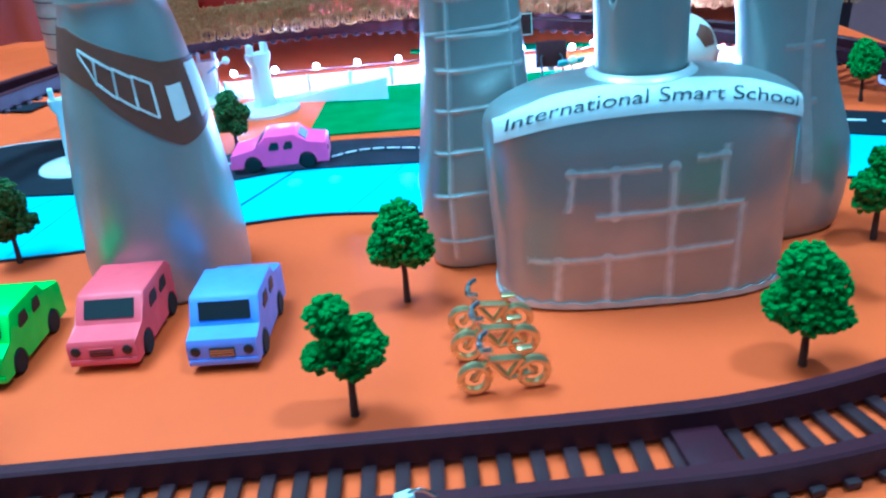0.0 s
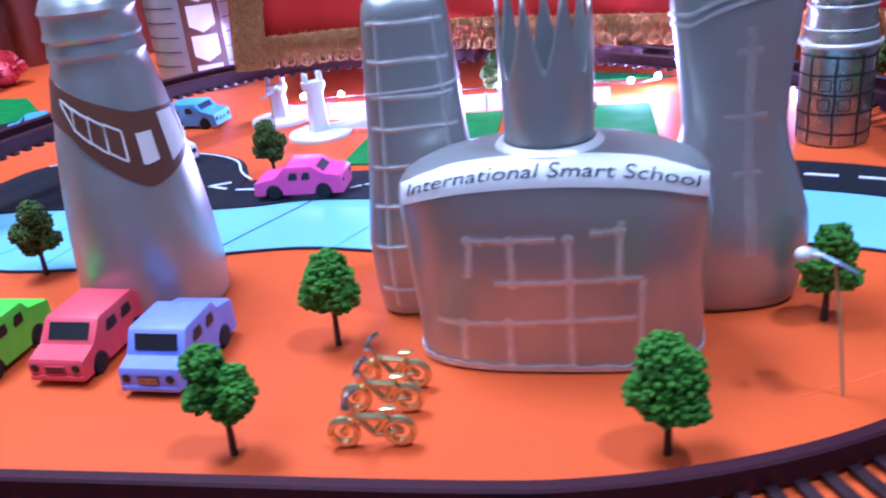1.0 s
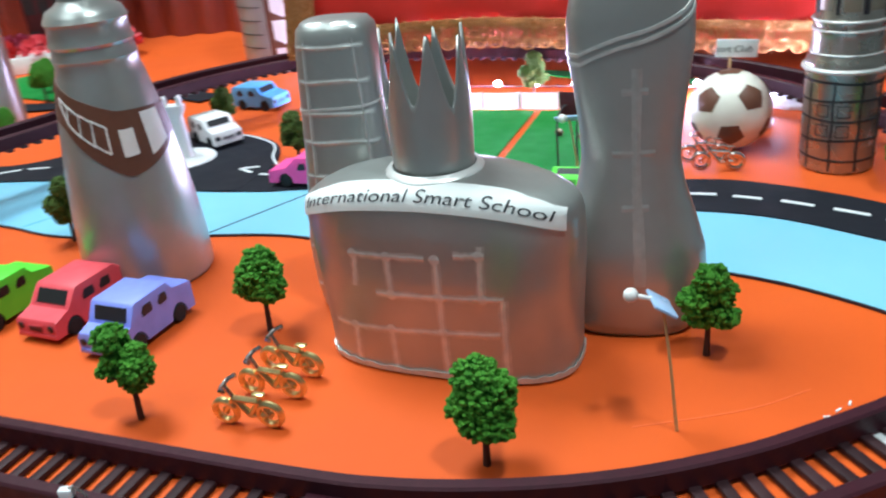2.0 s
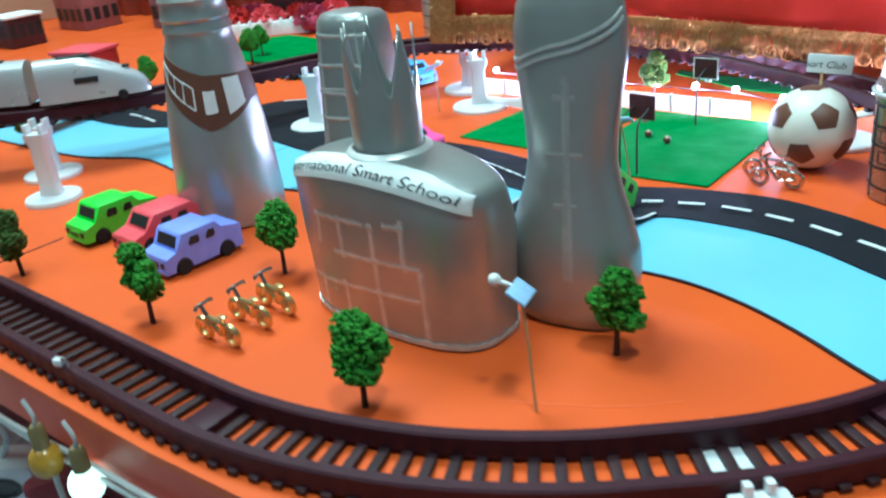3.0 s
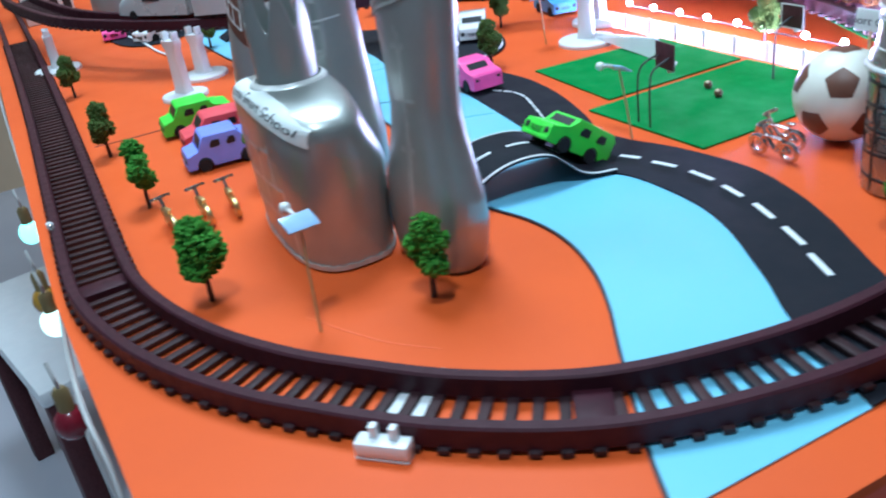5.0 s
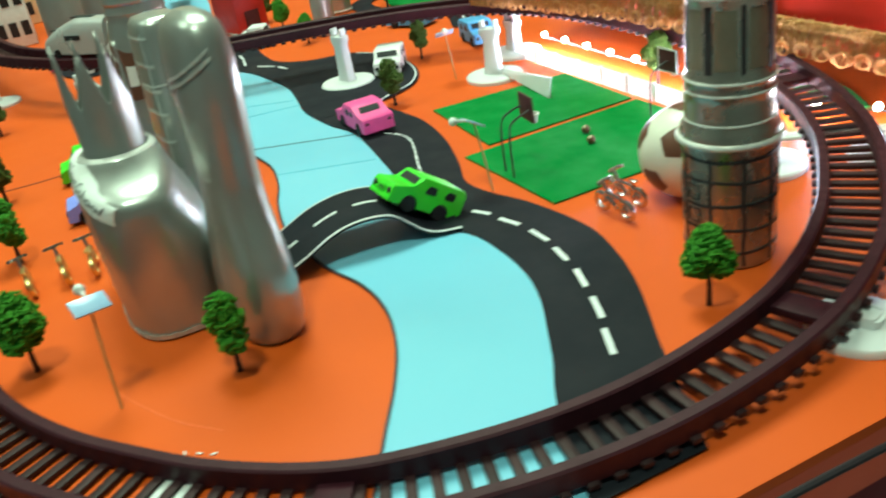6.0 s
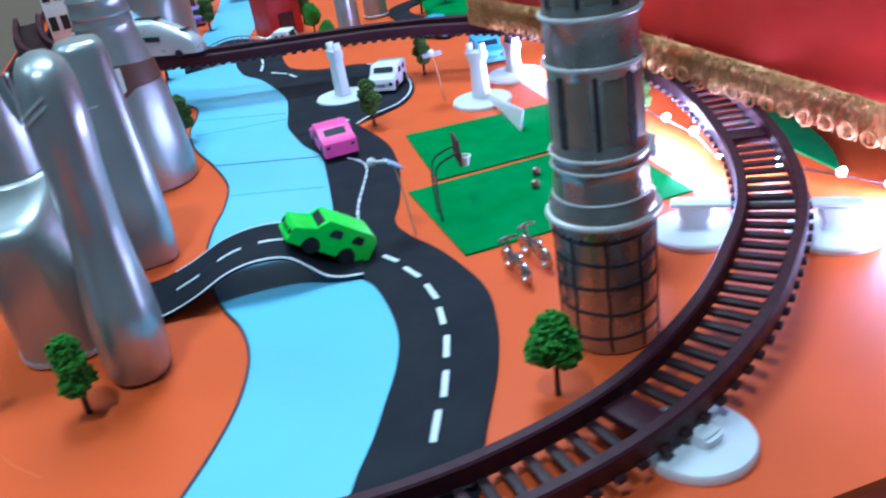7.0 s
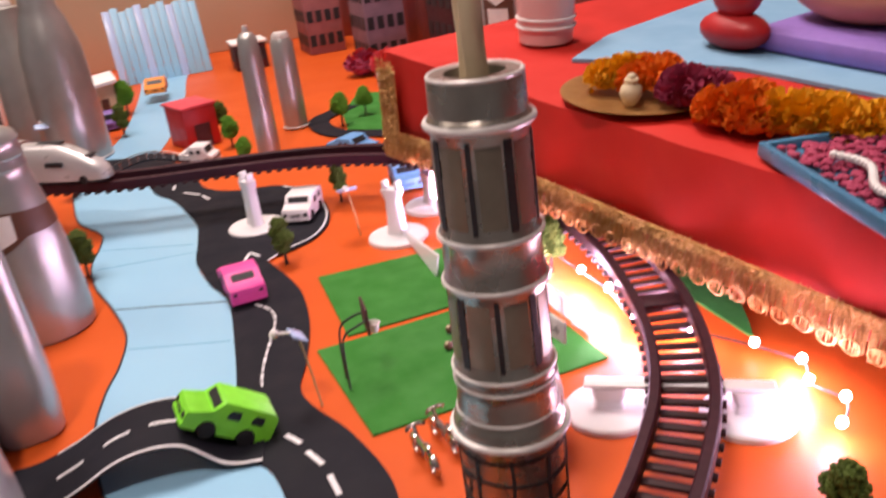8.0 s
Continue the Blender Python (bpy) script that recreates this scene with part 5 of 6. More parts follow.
train_car(True, pose(-0.2150, 0.3865, 0.0462, -1, 0, -35), "pearl white bullet train engine on the raised track")
train_car(True, pose(-0.2705, 0.3285, 0.0488, 2, 0, 135), "pearl white bullet train rear car on the raised track")

# ---- the altar step: a cloth-covered shelf that hangs over the track ----
ALTAR = pose(0, 0.6457, 0, 0, 0, 13.54) @ pose(0, 0, 0, 0, 5.1, 0)
EDGE_X0, EDGE_X1, STEP_Z = -0.104, 0.70, 0.116


def on_altar(x, y, z, turn=0.0):
    """A pose on the altar step: along its front edge, inward, up."""
    return ALTAR @ pose(x, y, z, 0, 0, turn)


def sag(x):
    """The hem hangs lower towards the step's west end."""
    return 0.085 * max(0.0, 0.040 - x)


dais = thing("altar_step", "red satin covered altar step with a hanging gold fringe", "altar", ALTAR)
bm = bmesh.new()
rows = []
for i in range(170):
    x = EDGE_X0 + (EDGE_X1 - EDGE_X0) * i / 169
    wob = 0.0016 * math.sin(x * 62) + 0.0011 * math.sin(x * 131 + 1)
    y = 0.0
    rows.append([bm.verts.new(q) for q in ((x, y + wob, 0.0540 - sag(x)), (x, y + wob * 1.1, 0.075), (x, y + wob * 0.9, 0.100), (x, y + 0.001 + wob * 0.4, 0.1150), (x, y + 0.0045, STEP_Z - 0.0005), (x, y + 0.012, STEP_Z), (x, y + 0.08 + wob, STEP_Z + 0.2 * wob), (x, 0.62, STEP_Z))])
for r, s in zip(rows, rows[1:]):
    for k in range(7):
        bm.faces.new((r[k], r[k + 1], s[k + 1], s[k]))
cloth = solid("cloth", bm, RED_CLOTH, dais, "red satin cloth")
md = cloth.modifiers.new("wall", "SOLIDIFY")
md.thickness = 0.0010
solid("end_cloth", block(bmesh.new(), EDGE_X0 - 0.0015, EDGE_X0, -0.002, 0.62, 0.042, STEP_Z, 0.0004), RED_CLOTH, dais, "red satin cloth")
bm = slab(bmesh.new(), [(EDGE_X0 + 0.002, 0.006), (EDGE_X1 - 0.002, 0.006), (EDGE_X1 - 0.002, 0.61), (EDGE_X0 + 0.002, 0.61)], 0.103, STEP_Z - 0.003)
solid("shelf", bm, MAROON, dais, "dark board under the cloth", False)
solid("plinth", block(bmesh.new(), -0.060, 0.66, 0.260, 0.60, -0.30, 0.1025), MAROON, dais)
solid("skirt", block(bmesh.new(), -0.050, 0.65, 0.270, 0.59, FLOOR_Z + 0.06, -0.3005), RED_CLOTH, dais, "red cloth skirt down to the floor")


def edge_strip(x0, x1, z0, z1, off, thick, n=60):
    bm = bmesh.new()
    rows = []
    for x in steps(x0, x1, n):
        y = -off
        rows.append([bm.verts.new(q) for q in ((x, y, z0 - sag(x)), (x, y - thick, z0 + 0.0004 - sag(x)), (x, y - thick, z1 - 0.0004 - sag(x)), (x, y, z1 - sag(x)))])
    for r, s in zip(rows, rows[1:]):
        for k in range(4):
            bm.faces.new((r[k], r[(k + 1) % 4], s[(k + 1) % 4], s[k]))
    bm.faces.new(rows[0])
    bm.faces.new(rows[-1][::-1])
    return bm


solid("braid", edge_strip(EDGE_X0, EDGE_X1, 0.0625, 0.0685, 0.0028, 0.0012), GOLD_THREAD, dais, "gold woven braid")
solid("braid", edge_strip(EDGE_X0, EDGE_X0 + 0.022, 0.0470, STEP_Z, 0.0046, 0.0010, 8), GOLD_THREAD, dais, "wide gold upright border")
rng = random.Random(4)
bm = bmesh.new()
for i in range(2200):
    x = EDGE_X0 + 0.56 * i / 2199
    y = 0.0
    top = Vector((x, y - 0.0036, 0.0650 - sag(x)))
    end = Vector((x + rng.uniform(-0.0014, 0.0014), y - 0.0042 + rng.uniform(-0.0016, 0.0012), 0.0485 - sag(x) + rng.uniform(-0.0020, 0.004)))
    mid = (top + end) / 2 + Vector((rng.uniform(-0.0012, 0.0012), rng.uniform(-0.0016, 0.0004), 0))
    tube(bm, [top, mid, end], [0.00024, 0.00034, 0.00022], 4)
tagged(solid("fringe_threads", bm, GOLD_THREAD, dais, "gold hanging fringe threads"), kind="stuff")
bm = bmesh.new()
for i in range(3200):
    x = rng.uniform(EDGE_X0, EDGE_X0 + 0.022) if i % 5 == 0 else EDGE_X0 + 0.56 * rng.random()
    z = rng.uniform(0.038, STEP_Z - 0.004) if i % 5 == 0 else rng.uniform(0.0620, 0.0690) - sag(x)
    p = Vector((x, -(0.0060 if i % 5 == 0 else 0.0042), z))
    d = Vector((rng.uniform(-1, 1), rng.uniform(-0.4, 0.1), rng.uniform(-1, 1))).normalized() * rng.uniform(0.0010, 0.0024)
    tube(bm, [p - d, p + Vector((0, -0.0008, 0)), p + d], [0.0002, 0.0003, 0.0002], 4)
tagged(solid("gold_tinsel", bm, GOLD_TINSEL, dais, "bright gold tinsel in the braid"), kind="stuff")
for i in range(44):
    x = EDGE_X0 + 0.026 + i * 0.0118
    m = 0.0008 * math.sin(i * 2.3)
    solid("fringe_loop", ring(bmesh.new(), (x, -0.0062, 0.0515 + m - sag(x)), 0.0042, 0.0006, (0.06 * math.sin(i), 1, 0.15), 18, 6), GOLD_THREAD, dais, "gold braided loop")

blue = tagged(solid("blue_cloth", slab(bmesh.new(), [(0.0265, 0.0656), (0.075, 0.098), (0.120, 0.118), (0.201, 0.122), (0.50, 0.13), (0.50, 0.52), (-0.06, 0.52), (0.0, 0.125)], STEP_Z + 0.0005, STEP_Z + 0.0030), BLUE_CLOTH, None, "", False), "sky blue cloth spread over the altar step", "cloth")
blue.matrix_basis = ALTAR


def blossom(bm, c, r, rng, n=130, squash=0.75):
    for _ in range(n):
        d = Vector((rng.gauss(0, 1), rng.gauss(0, 1), abs(rng.gauss(0, 1)) * 0.9 - 0.15)).normalized()
        p = Vector(c) + Vector((d.x * r * 0.82, d.y * r * 0.82, d.z * r * squash))
        s = d.cross(Vector((rng.gauss(0, 1), rng.gauss(0, 1), rng.gauss(0, 1)))).normalized() * r * 0.17
        q = d * r * 0.26 + Vector((0, 0, r * 0.05))
        v0 = bm.verts.new(p - s)
        v1 = bm.verts.new(p + s)
        v2 = bm.verts.new(p + s * 0.8 + q)
        v3 = bm.verts.new(p - s * 0.8 + q)
        v4 = bm.verts.new(p + q * 1.25)
        bm.faces.new((v0, v1, v2, v4, v3))
    ball(bm, c, r * 0.74, 2, (1, 1, squash))


def flower(x, y, z, r, mat, label, seed):
    bm = bmesh.new()
    blossom(bm, (0, 0, r * 0.55), r, random.Random(seed), 240)
    ob = tagged(solid("flower_head", bm, mat, None, "", False), label, "flower", "altar flowers")
    ob.matrix_basis = on_altar(x, y, z)
    return ob


dish = thing("altar_plate", "dull brass plate under the marigold heads", "plate", on_altar(0.109, 0.0400, STEP_Z + 0.0006))
solid("dish", lathe(bmesh.new(), round_profile([(0, 0.026), (0.0012, 0.036), (0.0036, 0.043), (0.0046, 0.045), (0.0048, 0.042), (0.0028, 0.034), (0.0022, 0.001)]), 48), GOLD_THREAD, dish)
TOP = STEP_Z + 0.0045
for k, (x, y, r) in enumerate(((0.093, 0.028, 0.0110), (0.099, 0.038, 0.0125), (0.106, 0.046, 0.0120), (0.115, 0.052, 0.0125), (0.123, 0.043, 0.0120), (0.111, 0.034, 0.0110))):
    flower(x, y, TOP, r, MARIGOLD if k > 1 else YELLOW_FLOWER, "orange marigold head heaped on the brass plate", 20 + k)
for k, (x, y, r) in enumerate(((0.1440, 0.037, 0.0150), (0.1530, 0.046, 0.0130), (0.1400, 0.050, 0.0110))):
    flower(x, y, TOP - 0.002, r, PINK_FLOWER, "dusty pink flower head between the marigolds", 40 + k)
for k, (x, y, r) in enumerate(((0.172, 0.030, 0.0135), (0.183, 0.036, 0.0150), (0.179, 0.048, 0.0135), (0.190, 0.030, 0.0125))):
    flower(x, y, STEP_Z + 0.001, r, MARIGOLD, "deep orange marigold head on the altar step", 50 + k)
for k, (x, y, r) in enumerate(((0.199, 0.041, 0.0140), (0.210, 0.044, 0.0145), (0.218, 0.054, 0.0135), (0.227, 0.051, 0.0130), (0.235, 0.062, 0.0125), (0.205, 0.056, 0.0110))):
    flower(x, y, STEP_Z + 0.001, r, YELLOW_FLOWER, "yellow marigold head on the altar step", 60 + k)
pot = thing("small_urn", "small cream urn among the marigolds", "urn", on_altar(0.1220, 0.0185, TOP - 0.0005))
solid("body", lathe(bmesh.new(), round_profile([(0, 0.003), (0.0015, 0.004), (0.006, 0.0062), (0.010, 0.0055), (0.012, 0.0034), (0.014, 0.0040), (0.0148, 0.0036)]), 24), CREAM, pot)
solid("lid", ball(bmesh.new(), (0, 0, 0.0152), 0.0026, 2), CREAM, pot)
jar = thing("white_jar", "pinkish white plastic jar with a wide rim on the step", "jar", on_altar(-0.0280, 0.092, STEP_Z + 0.001))
solid("body", lathe(bmesh.new(), round_profile([(0, 0.017), (0.001, 0.019), (0.012, 0.020), (0.050, 0.022), (0.060, 0.022)]), 36), material("pinkish_plastic", (0.74, 0.55, 0.52), (0.68, 0.48, 0.46), 0.3, scale=40), jar)
for z in (0.012, 0.018):
    solid("rim", ring(bmesh.new(), (0, 0, z), 0.0205, 0.0012, n=36), WHITE, jar, "white raised rim")
ENAMEL = material("blue_enamel", (0.05, 0.22, 0.36), (0.04, 0.17, 0.30), 0.3)
tray = thing("offering_tray", "blue enamel tray of pink petals on the altar step", "tray", on_altar(0.2760, 0.0175, STEP_Z + 0.0012, -24))
solid("dish", block(bmesh.new(), -0.054, 0.054, -0.034, 0.034, 0.0, 0.003, 0.001), ENAMEL, tray)
for x0, x1, y0, y1 in ((-0.056, 0.056, -0.036, -0.0325), (-0.056, 0.056, 0.0325, 0.036), (-0.056, -0.0525, -0.0325, 0.0325), (0.0525, 0.056, -0.0325, 0.0325)):
    solid("rim", block(bmesh.new(), x0, x1, y0, y1, 0.0004, 0.0075, 0.001), ENAMEL, tray)
bm = bmesh.new()
rng = random.Random(31)
for _ in range(620):
    p = Vector((rng.uniform(-0.050, 0.050), rng.uniform(-0.030, 0.030), 0.0042 + rng.uniform(0, 0.003)))
    ball(bm, p, rng.uniform(0.0016, 0.0030), 1, (1, 1, 0.6))
tagged(solid("petals", bm, PINK_FLOWER, tray, "heaped pink petals", False), kind="stuff")
bm = bmesh.new()
for k in range(30):
    ball(bm, (-0.026 + k * 0.0025, -0.018 + 0.006 * math.sin(k * 0.3), 0.0095), 0.0021, 1)
tagged(solid("bead_string", bm, WHITE, tray, "string of white beads", False), kind="stuff")

# altar figures as plain seated forms
bm = bmesh.new()
ball(bm, (0, 0, 0.012), 0.020, 3, (1.25, 0.8, 0.62))
ball(bm, (0, 0, 0.036), 0.017, 3, (1.0, 0.8, 1.0))
ball(bm, (0, -0.002, 0.059), 0.011, 3)
statue = tagged(solid("altar_statue", bm, RED_PAINT), "red painted seated altar statue on the blue cloth", "statue")
statue.matrix_basis = on_altar(0.088, 0.150, STEP_Z + 0.0032)
bm = bmesh.new()
ball(bm, (0, 0, 0.024), 0.040, 3, (1.2, 0.8, 0.60))
ball(bm, (0, 0, 0.070), 0.033, 3)
ball(bm, (0, -0.002, 0.112), 0.020, 3)
statue2 = tagged(solid("altar_statue", bm, SKIN_CLAY), "large peach clay altar statue on a violet cushion", "statue")
statue2.matrix_basis = on_altar(0.140, 0.205, STEP_Z + 0.0165)
cushion = thing("cushion", "violet velvet cushion under the clay statue", "cushion", on_altar(0.165, 0.205, STEP_Z + 0.0032))
solid("pad", block(bmesh.new(), -0.070, 0.070, -0.052, 0.052, 0.0, 0.014, 0.005), VIOLET, cushion)
solid("piping", tube(bmesh.new(), [(-0.068, -0.050, 0.007), (0.068, -0.050, 0.007), (0.068, 0.050, 0.007), (-0.068, 0.050, 0.007)], 0.0018, 8, True), MAROON, cushion, "dark maroon piping")

# ---- the far quarter of the town ----


def far_bottle(x, y, profile, label):
    ob = thing("bottle_tower", label, "tower", pose(x, y, 0), "far bottle towers")
    solid("body", lathe(bmesh.new(), round_profile(profile), 32), SILVER, ob)
    z, r = profile[-1]
    solid("cap", lathe(bmesh.new(), round_profile([(z - 0.0005, r * 0.95), (z + 0.003, r * 0.95), (z + 0.006, r * 0.8)]), 24), SILVER_PALE, ob, "pale silver cap")
    solid("base_ring", ring(bmesh.new(), (0, 0, 0.0025), profile[1][1], 0.0012, n=32), SILVER_PALE, ob, "pale base ring")
    return ob


far_bottle(-0.485, 0.381, [(0, 0.032), (0.002, 0.034), (0.06, 0.034), (0.12, 0.031), (0.15, 0.024), (0.165, 0.018), (0.19, 0.018), (0.195, 0.016)], "thick silver bottle tower beside the raised track")
far_bottle(-0.330, 0.563, [(0, 0.0105), (0.001, 0.0115), (0.06, 0.0112), (0.10, 0.0110), (0.118, 0.0095), (0.123, 0.006), (0.124, 0.003)], "thin silver tube tower behind the raised track")
far_bottle(-0.425, 0.612, [(0, 0.0125), (0.001, 0.0135), (0.06, 0.013), (0.095, 0.0125), (0.10, 0.010)], "thin silver tube tower behind the raised track")
far_bottle(-0.62, 0.335, [(0, 0.030), (0.002, 0.032), (0.10, 0.030), (0.13, 0.020), (0.16, 0.018), (0.162, 0.012)], "silver bottle tower at the far town edge")
HEART = far_bottle(-0.203, 0.800, [(0, 0.043), (0.002, 0.045), (0.14, 0.045), (0.18, 0.040), (0.20, 0.024), (0.23, 0.022)], "broad silver bottle tower with a brown strip of white windows")
hp = round_profile([(0, 0.043), (0.002, 0.045), (0.14, 0.045), (0.18, 0.040)])
solid("brown_strip", ribbon(bmesh.new(), lambda u, v, h: skin(hp, u, v, h), steps(-1.45, -0.72, 10), steps(0.004, 0.165, 12), 0.0005), BROWN, HEART, "brown painted strip")
for k in range(6):
    z = 0.007 + k * 0.0255
    solid("window_pane", ribbon(bmesh.new(), lambda u, v, h: skin(hp, u, z + 0.017 * v + (0.006 * (1 - abs(u + 1.085) / 0.25) * (v - 1) if v < 0.5 else 0), 0.0005 + h), steps(-1.33, -0.84, 9), (0.0, 0.5, 1.0), 0.0004), WHITE, HEART, "white shield-shaped window")
for k in range(14):
    z = 0.012 + k * 0.0125
    solid("ring_line", ribbon(bmesh.new(), lambda u, v, h: skin(hp, u, min(z + v * 0.0008, 0.18), h), steps(-0.68, 4.7, 40), (-0.5, 0.5), 0.0004), BLACKLINE, HEART, "thin dark ring line")

shed = thing("red_shed", "small red card shed beside the far river", "shed", pose(-0.445, 0.503, 0, 0, 0, 18))
solid("wall", block(bmesh.new(), -0.024, 0.024, -0.019, 0.019, 0.0005, 0.044, 0.001), RED_PAINT, shed)
solid("roof", block(bmesh.new(), -0.026, 0.026, -0.021, 0.021, 0.044, 0.0472, 0.001), ROSE, shed, "lighter red flat roof")
solid("door", block(bmesh.new(), 0.0238, 0.0250, -0.009, 0.009, 0.001, 0.026), MAROON, shed, "dark door opening")

house = thing("white_house", "small white card house with a flat overhanging roof", "house", pose(-0.700, 0.405, 0, 0, 0, 4))
solid("wall", block(bmesh.new(), -0.03, 0.03, -0.024, 0.024, 0.0005, 0.045, 0.001), CREAM, house)
solid("roof", block(bmesh.new(), -0.038, 0.044, -0.034, 0.034, 0.045, 0.050, 0.001, pose(0, 0, 0, 6, 0, 0)), PAPER, house, "white roof slab")
solid("window", block(bmesh.new(), 0.0296, 0.0308, -0.012, -0.002, 0.018, 0.032), GLASS_DARK, house)
solid("door", block(bmesh.new(), 0.0296, 0.0308, 0.004, 0.014, 0.001, 0.028), BROWN, house)

falls = thing("waterfall_panel", "pale blue striped card waterfall at the river's end", "panel", pose(-0.915, 0.512, 0, 0, -18, 2))
for k in range(12):
    y = -0.072 + k * 0.012
    solid("strip", block(bmesh.new(), -0.003, 0.0 + 0.0008 * (k % 2), y, y + 0.0112, 0.0005, 0.118 + 0.004 * math.sin(k * 2.1), 0.0004), RIVER if k % 4 else PANEL, falls, "pale blue hanging strip")

park = thing("park_lawn", "green felt park with a dark ring path", "lawn", kind="structure")
solid("felt", slab(bmesh.new(), [(-0.315, 0.700), (-0.365, 0.655), (-0.44, 0.67), (-0.53, 0.715), (-0.48, 0.790), (-0.38, 0.775)], 0.0003, 0.0015), LAWN, park, "", False)
solid("path", band(bmesh.new(), [(p.x, p.y) for p in spline([(-0.21, 0.665, 0), (-0.30, 0.690, 0), (-0.36, 0.640, 0), (-0.43, 0.640, 0), (-0.47, 0.69, 0)], 40)], 0.012, 0.0016, 0.0021), ROAD, park, "black paper path", False)
solid("dash", band(bmesh.new(), [(-0.235, 0.676), (-0.275, 0.688)], 0.0012, 0.0021, 0.0026), DASH, park, "", False)
pb = thing("park_wall", "low white card wall behind the park", "wall", pose(-0.505, 0.785, 0, 0, 0, 40))
solid("panel", block(bmesh.new(), -0.055, 0.055, -0.002, 0.002, 0.0003, 0.018, 0.0005), PAPER, pb)
for k in range(9):
    solid("post", block(bmesh.new(), -0.054 + k * 0.0132, -0.051 + k * 0.0132, -0.0028, 0.0028, 0.0003, 0.021, 0.0004), PAPER, pb)

far_bridge = thing("far_bridge", "grey arched card bridge across the far river", "bridge")
bp = spline([(-0.352, 0.392, 0.001), (-0.360, 0.420, 0.012), (-0.364, 0.445, 0.016), (-0.362, 0.468, 0.012), (-0.352, 0.495, 0.001)], 24)
bm = bmesh.new()
rows = []
for p in bp:
    rows.append([bm.verts.new(p + Vector((dx, 0, dz))) for dx, dz in ((-0.014, 0), (0.014, 0), (0.014, 0.0012), (-0.014, 0.0012))])
for r, q in zip(rows, rows[1:]):
    for k in range(4):
        bm.faces.new((r[k], r[(k + 1) % 4], q[(k + 1) % 4], q[k]))
bm.faces.new(rows[0])
bm.faces.new(rows[-1][::-1])
solid("deck", bm, ROAD, far_bridge)
bm = bmesh.new()
for p in bp[2:-2:2]:
    tube(bm, [p + Vector((0.0135, 0, 0.001)), p + Vector((0.0135, 0, 0.009))], 0.0005, 5)
tube(bm, [p + Vector((0.0135, 0, 0.009)) for p in bp[2:-2]], 0.0006, 5)
solid("railing", bm, STEEL, far_bridge, "bright railing")

for x, y, w, d, h, mat, label in ((-0.92, 0.770, 0.08, 0.06, 0.11, DUSTY, "dusty red card block before the curtain"), (-0.73, 0.815, 0.08, 0.06, 0.17, MAUVE, "tall mauve card block before the curtain"), (-0.53, 0.868, 0.09, 0.06, 0.21, MAROON, "tall maroon card block before the curtain"), (-0.88, 0.640, 0.05, 0.05, 0.040, MAROON, "small maroon card block near the waterfall"), (-0.95, 0.30, 0.12, 0.08, 0.10, CREAM, "low cream card block at the town's far edge"), (-0.75, 0.26, 0.09, 0.06, 0.07, VAN_WHITE, "low white card block behind the train")):
    ob = thing("card_block", label, "building", pose(x, y, 0), "far card blocks")
    solid("wall", block(bmesh.new(), -w / 2, w / 2, -d / 2, d / 2, 0.0005, h, 0.001), mat, ob)
    solid("roof", block(bmesh.new(), -w / 2 - 0.003, w / 2 + 0.003, -d / 2 - 0.003, d / 2 + 0.003, h, h + 0.004, 0.001), RED_PAINT if mat is CREAM else PAPER, ob)
    for i in range(4):
        for j in range(max(2, int(h / 0.04))):
            z = 0.014 + j * 0.038
            if z + 0.018 < h:
                yy = -d / 2 + d * (i + 0.5) / 4
                solid("window", block(bmesh.new(), w / 2 - 0.0006, w / 2 + 0.0008, yy - d * 0.08, yy + d * 0.08, z, z + 0.018), GLASS_DARK, ob)
                xx = -w / 2 + w * (i + 0.5) / 4
                solid("window", block(bmesh.new(), xx - w * 0.08, xx + w * 0.08, -d / 2 - 0.0008, -d / 2 + 0.0006, z, z + 0.018), GLASS_DARK, ob)

rng = random.Random(77)
for k in range(9):
    bm = bmesh.new()
    blossom(bm, (0, 0, 0.012), 0.022, random.Random(90 + k), 90)
    fl = tagged(solid("flower_head", bm, (RED_PAINT, PINK_FLOWER, ROSE)[k % 3], None, "", False), "red flower head lying at the town's far edge", "flower", "far flowers")
    fl.matrix_basis = pose(-0.66 + 0.028 * k + 0.02 * rng.uniform(-1, 1), 0.765 + 0.010 * k - 0.02 * (k % 2), 0.001)

# ---- under the board's edge ----


def cable(points, r, label, mat=CABLE):
    return tagged(solid("cable", tube(bmesh.new(), spline(points, 60), r, 8), mat), label, "cable", "cables")


cable([(-0.60, 0.176, -0.026), (-0.25, 0.1855, -0.028), (-0.08, 0.1925, -0.0290), (0.0, 0.1935, -0.0320), (0.063, 0.1940, -0.0250), (0.117, 0.1940, -0.0210), (0.152, 0.1945, -0.0185), (0.190, 0.1960, -0.0170), (0.214, 0.1990, -0.030), (0.23, 0.2000, -0.07), (0.24, 0.21, -0.20)], 0.0012, "white cable slung along the board's edge")
cable([(-0.30, 0.1840, -0.034), (-0.06, 0.1925, -0.0350), (0.03, 0.1935, -0.0330), (0.10, 0.1935, -0.0260), (0.150, 0.1940, -0.0230), (0.172, 0.1935, -0.0300), (0.182, 0.1940, -0.055), (0.186, 0.20, -0.16)], 0.0012, "white cable hanging below the board")
cable([(0.042, 0.1915, -0.030), (0.040, 0.1920, -0.060), (0.044, 0.195, -0.12), (0.05, 0.21, -0.40)], 0.0013, "grey cable hanging below the board")
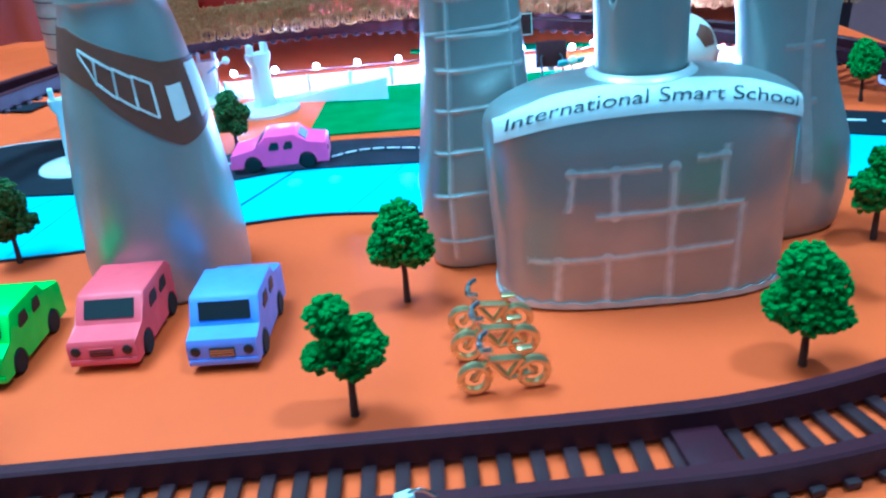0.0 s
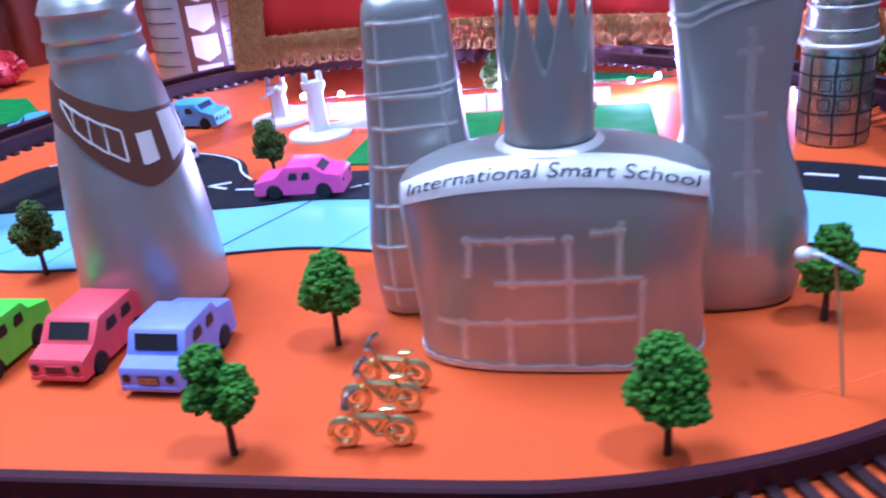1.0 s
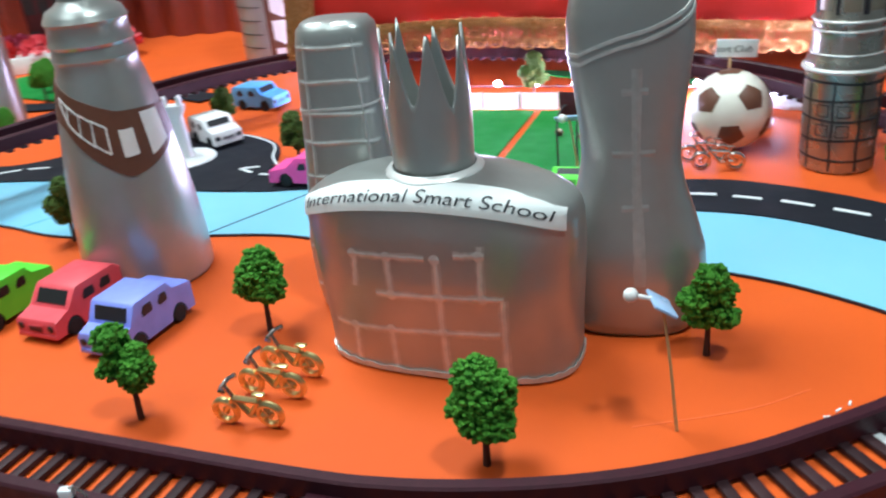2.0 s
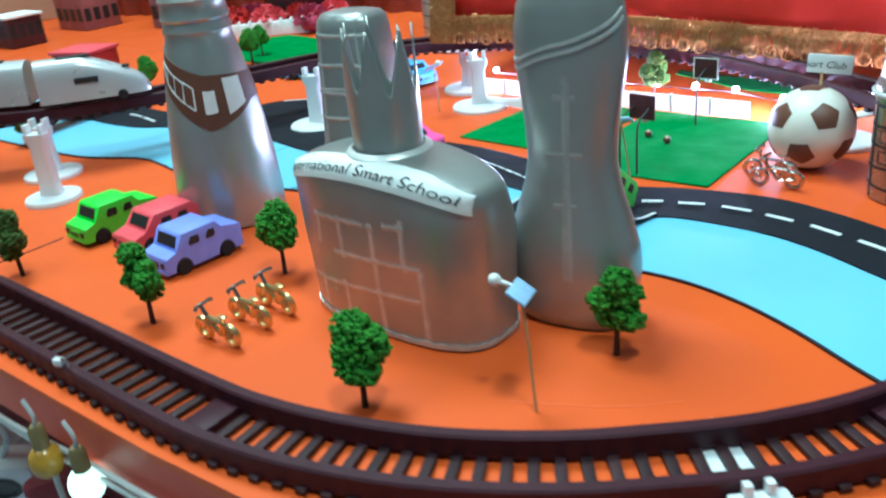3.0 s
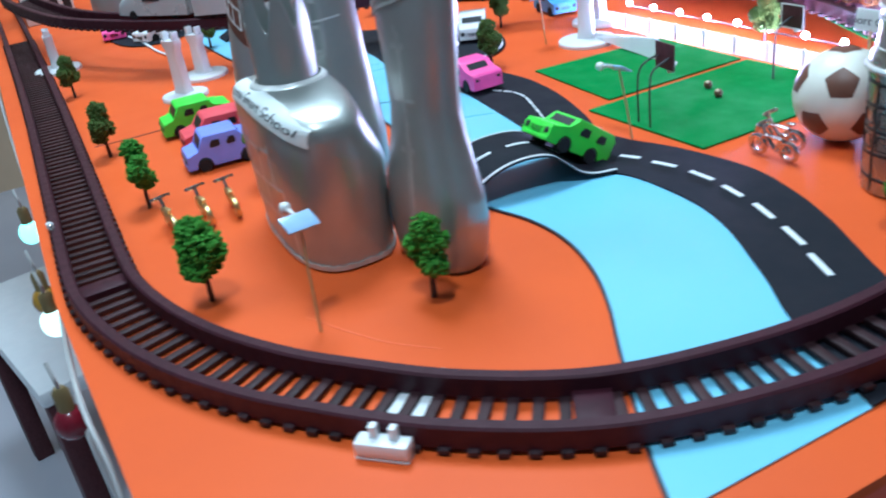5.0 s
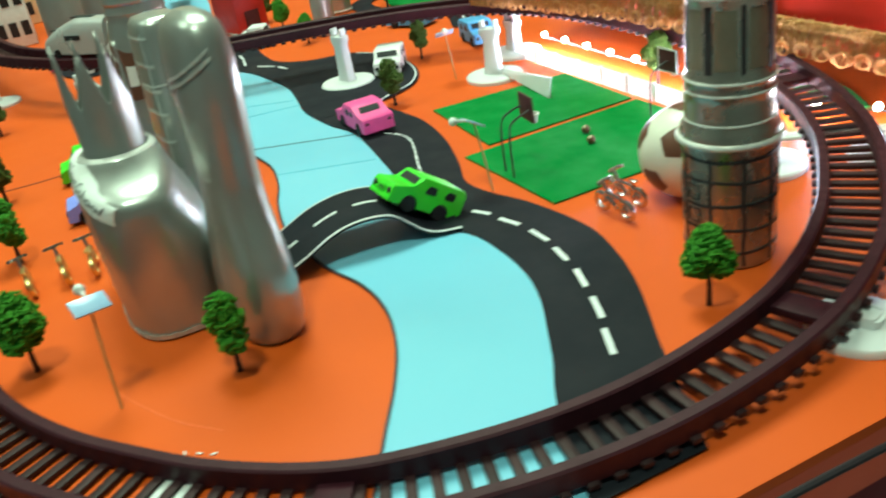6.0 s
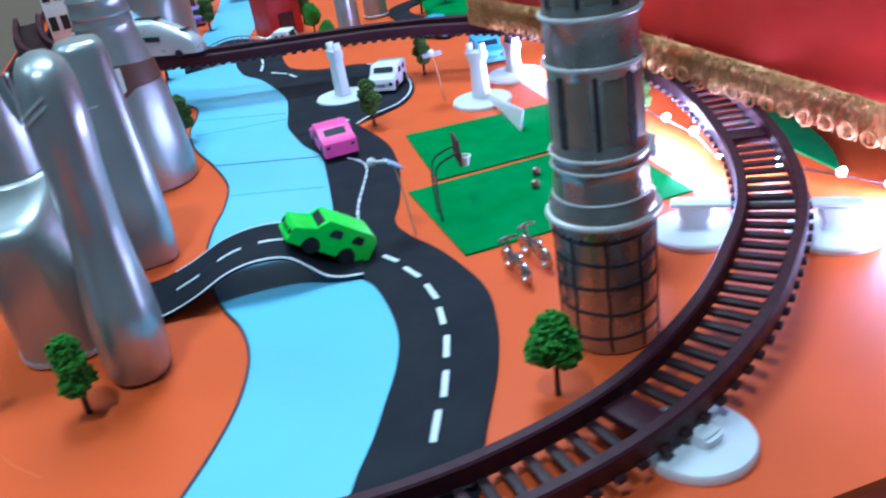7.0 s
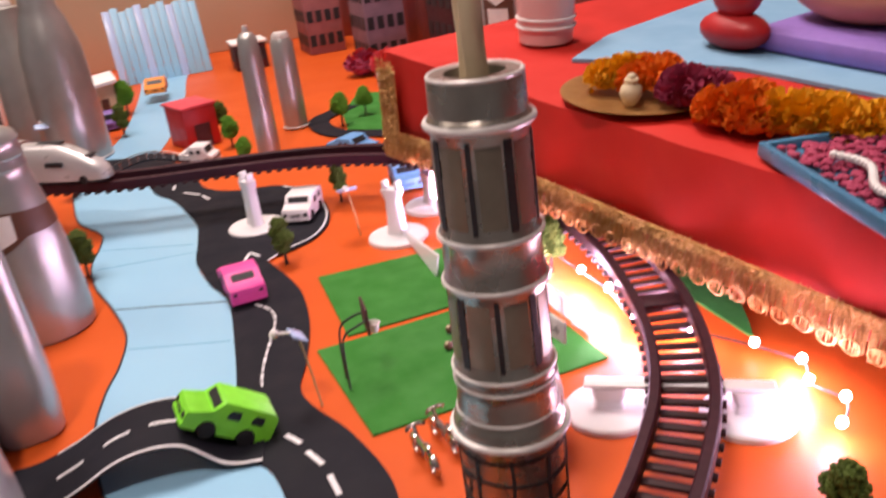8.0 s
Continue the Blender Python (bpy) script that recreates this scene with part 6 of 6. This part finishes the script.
cable([(0.397, 0.20, -0.02), (0.3965, 0.34, -0.012), (0.3962, 0.42, -0.004), (0.3960, 0.50, -0.006), (0.3965, 0.60, -0.014), (0.398, 0.75, -0.03)], 0.0014, "thin dark cable along the board's side edge", WIRE)


SOCKET = material("olive_socket_plastic", (0.20, 0.15, 0.06), (0.14, 0.10, 0.04), 0.5)


def bulb(x, y, z, lit, label):
    ob = thing("hanging_bulb", label, "bulb", pose(x, y, z), "hanging bulbs")
    solid("socket", lathe(bmesh.new(), round_profile([(-0.002, 0.0034), (0.010, 0.0034), (0.012, 0.002)]), 18), SOCKET, ob)
    solid("glass", ball(bmesh.new(), (0, 0, -0.0055), 0.0070, 3, (1, 1, 1.12)), lit, ob)
    solid("flex", tube(bmesh.new(), spline([(0, 0, 0.011), (0.002, 0.0, 0.017), (-0.001, -0.001, 0.024)], 12), 0.0009, 6), CABLE, ob)
    return ob


AMBER = material("amber_glass", (0.45, 0.26, 0.03), (0.38, 0.2, 0.02), 0.25)
MINT = material("mint_lit_glass", (0.45, 0.95, 0.80), (0.45, 0.95, 0.80), 0.3, glow=2.5)
WARM = material("warm_lit_glass", (0.85, 1.0, 0.84), (0.85, 1.0, 0.84), 0.3, glow=2.2)
RED_GLASS = material("dark_red_glass", (0.20, 0.010, 0.025), (0.15, 0.008, 0.02), 0.25)
bulb(0.0760, 0.1900, -0.0245, WARM, "lit pale mint bulb hanging under the board")
bulb(0.0480, 0.1880, -0.0240, AMBER, "unlit amber bulb hanging under the board")
bulb(-0.0615, 0.1860, -0.0245, MINT, "lit mint green bulb hanging under the board")
bulb(0.1720, 0.1890, -0.0245, RED_GLASS, "unlit dark red bulb hanging under the board")
ad = thing("power_adapter", "white plastic adapter with a dark round socket on a cable", "adapter", pose(-0.070, 0.205, -0.104, 20, 12, 50))
solid("case", block(bmesh.new(), -0.016, 0.016, -0.009, 0.009, -0.024, 0.022, 0.005), PILLAR, ad)
s = solid("socket", lathe(bmesh.new(), round_profile([(0, 0.0085), (0.0008, 0.0095), (0.0012, 0.007), (0.0004, 0.006), (0.0004, 0.001)]), 24), GLASS_DARK, ad, "dark round socket")
s.matrix_basis = pose(0, -0.0091, 0.005, 90, 0, 0)
solid("lead", tube(bmesh.new(), spline([(0, 0, 0.021), (0.004, 0.002, 0.035), (0.0, 0.004, 0.050)], 10), 0.0018, 7), CABLE, ad)
cl = tagged(solid("red_cloth_bag", block(bmesh.new(), -0.015, 0.015, -0.006, 0.006, -0.036, 0.022, 0.005, pose(0.000, 0.208, -0.090, 8, -14, 40)), TABLE_CLOTH), "dark red cloth bag hanging under the board", "bag")
stool = thing("floor_stool", "low stool with a pale top and dark legs on the floor", "stool", pose(-0.78, 0.20, 0, 0, 0, 14))
solid("top", block(bmesh.new(), -0.20, 0.20, -0.16, 0.16, FLOOR_Z + 0.30, FLOOR_Z + 0.325, 0.006), PILLAR, stool)
for sx in (-0.18, 0.18):
    for sy in (-0.14, 0.14):
        solid("leg", block(bmesh.new(), sx - 0.015, sx + 0.015, sy - 0.015, sy + 0.015, FLOOR_Z, FLOOR_Z + 0.30, 0.003), MAROON, stool)

clip = thing("rail_clip", "small bright wire clip on the outer rail", "clip", pose(0.0535, 0.2025, 0.0098, 0, 0, 20))
solid("jaw", block(bmesh.new(), -0.0022, 0.0022, -0.0014, 0.0014, 0.0, 0.0032, 0.0005), PILLAR, clip)
solid("wire", tube(bmesh.new(), spline([(0.001, 0, 0.003), (0.004, -0.001, 0.0036), (0.007, -0.002, 0.0012)], 10), 0.0005, 6), STEEL, clip)
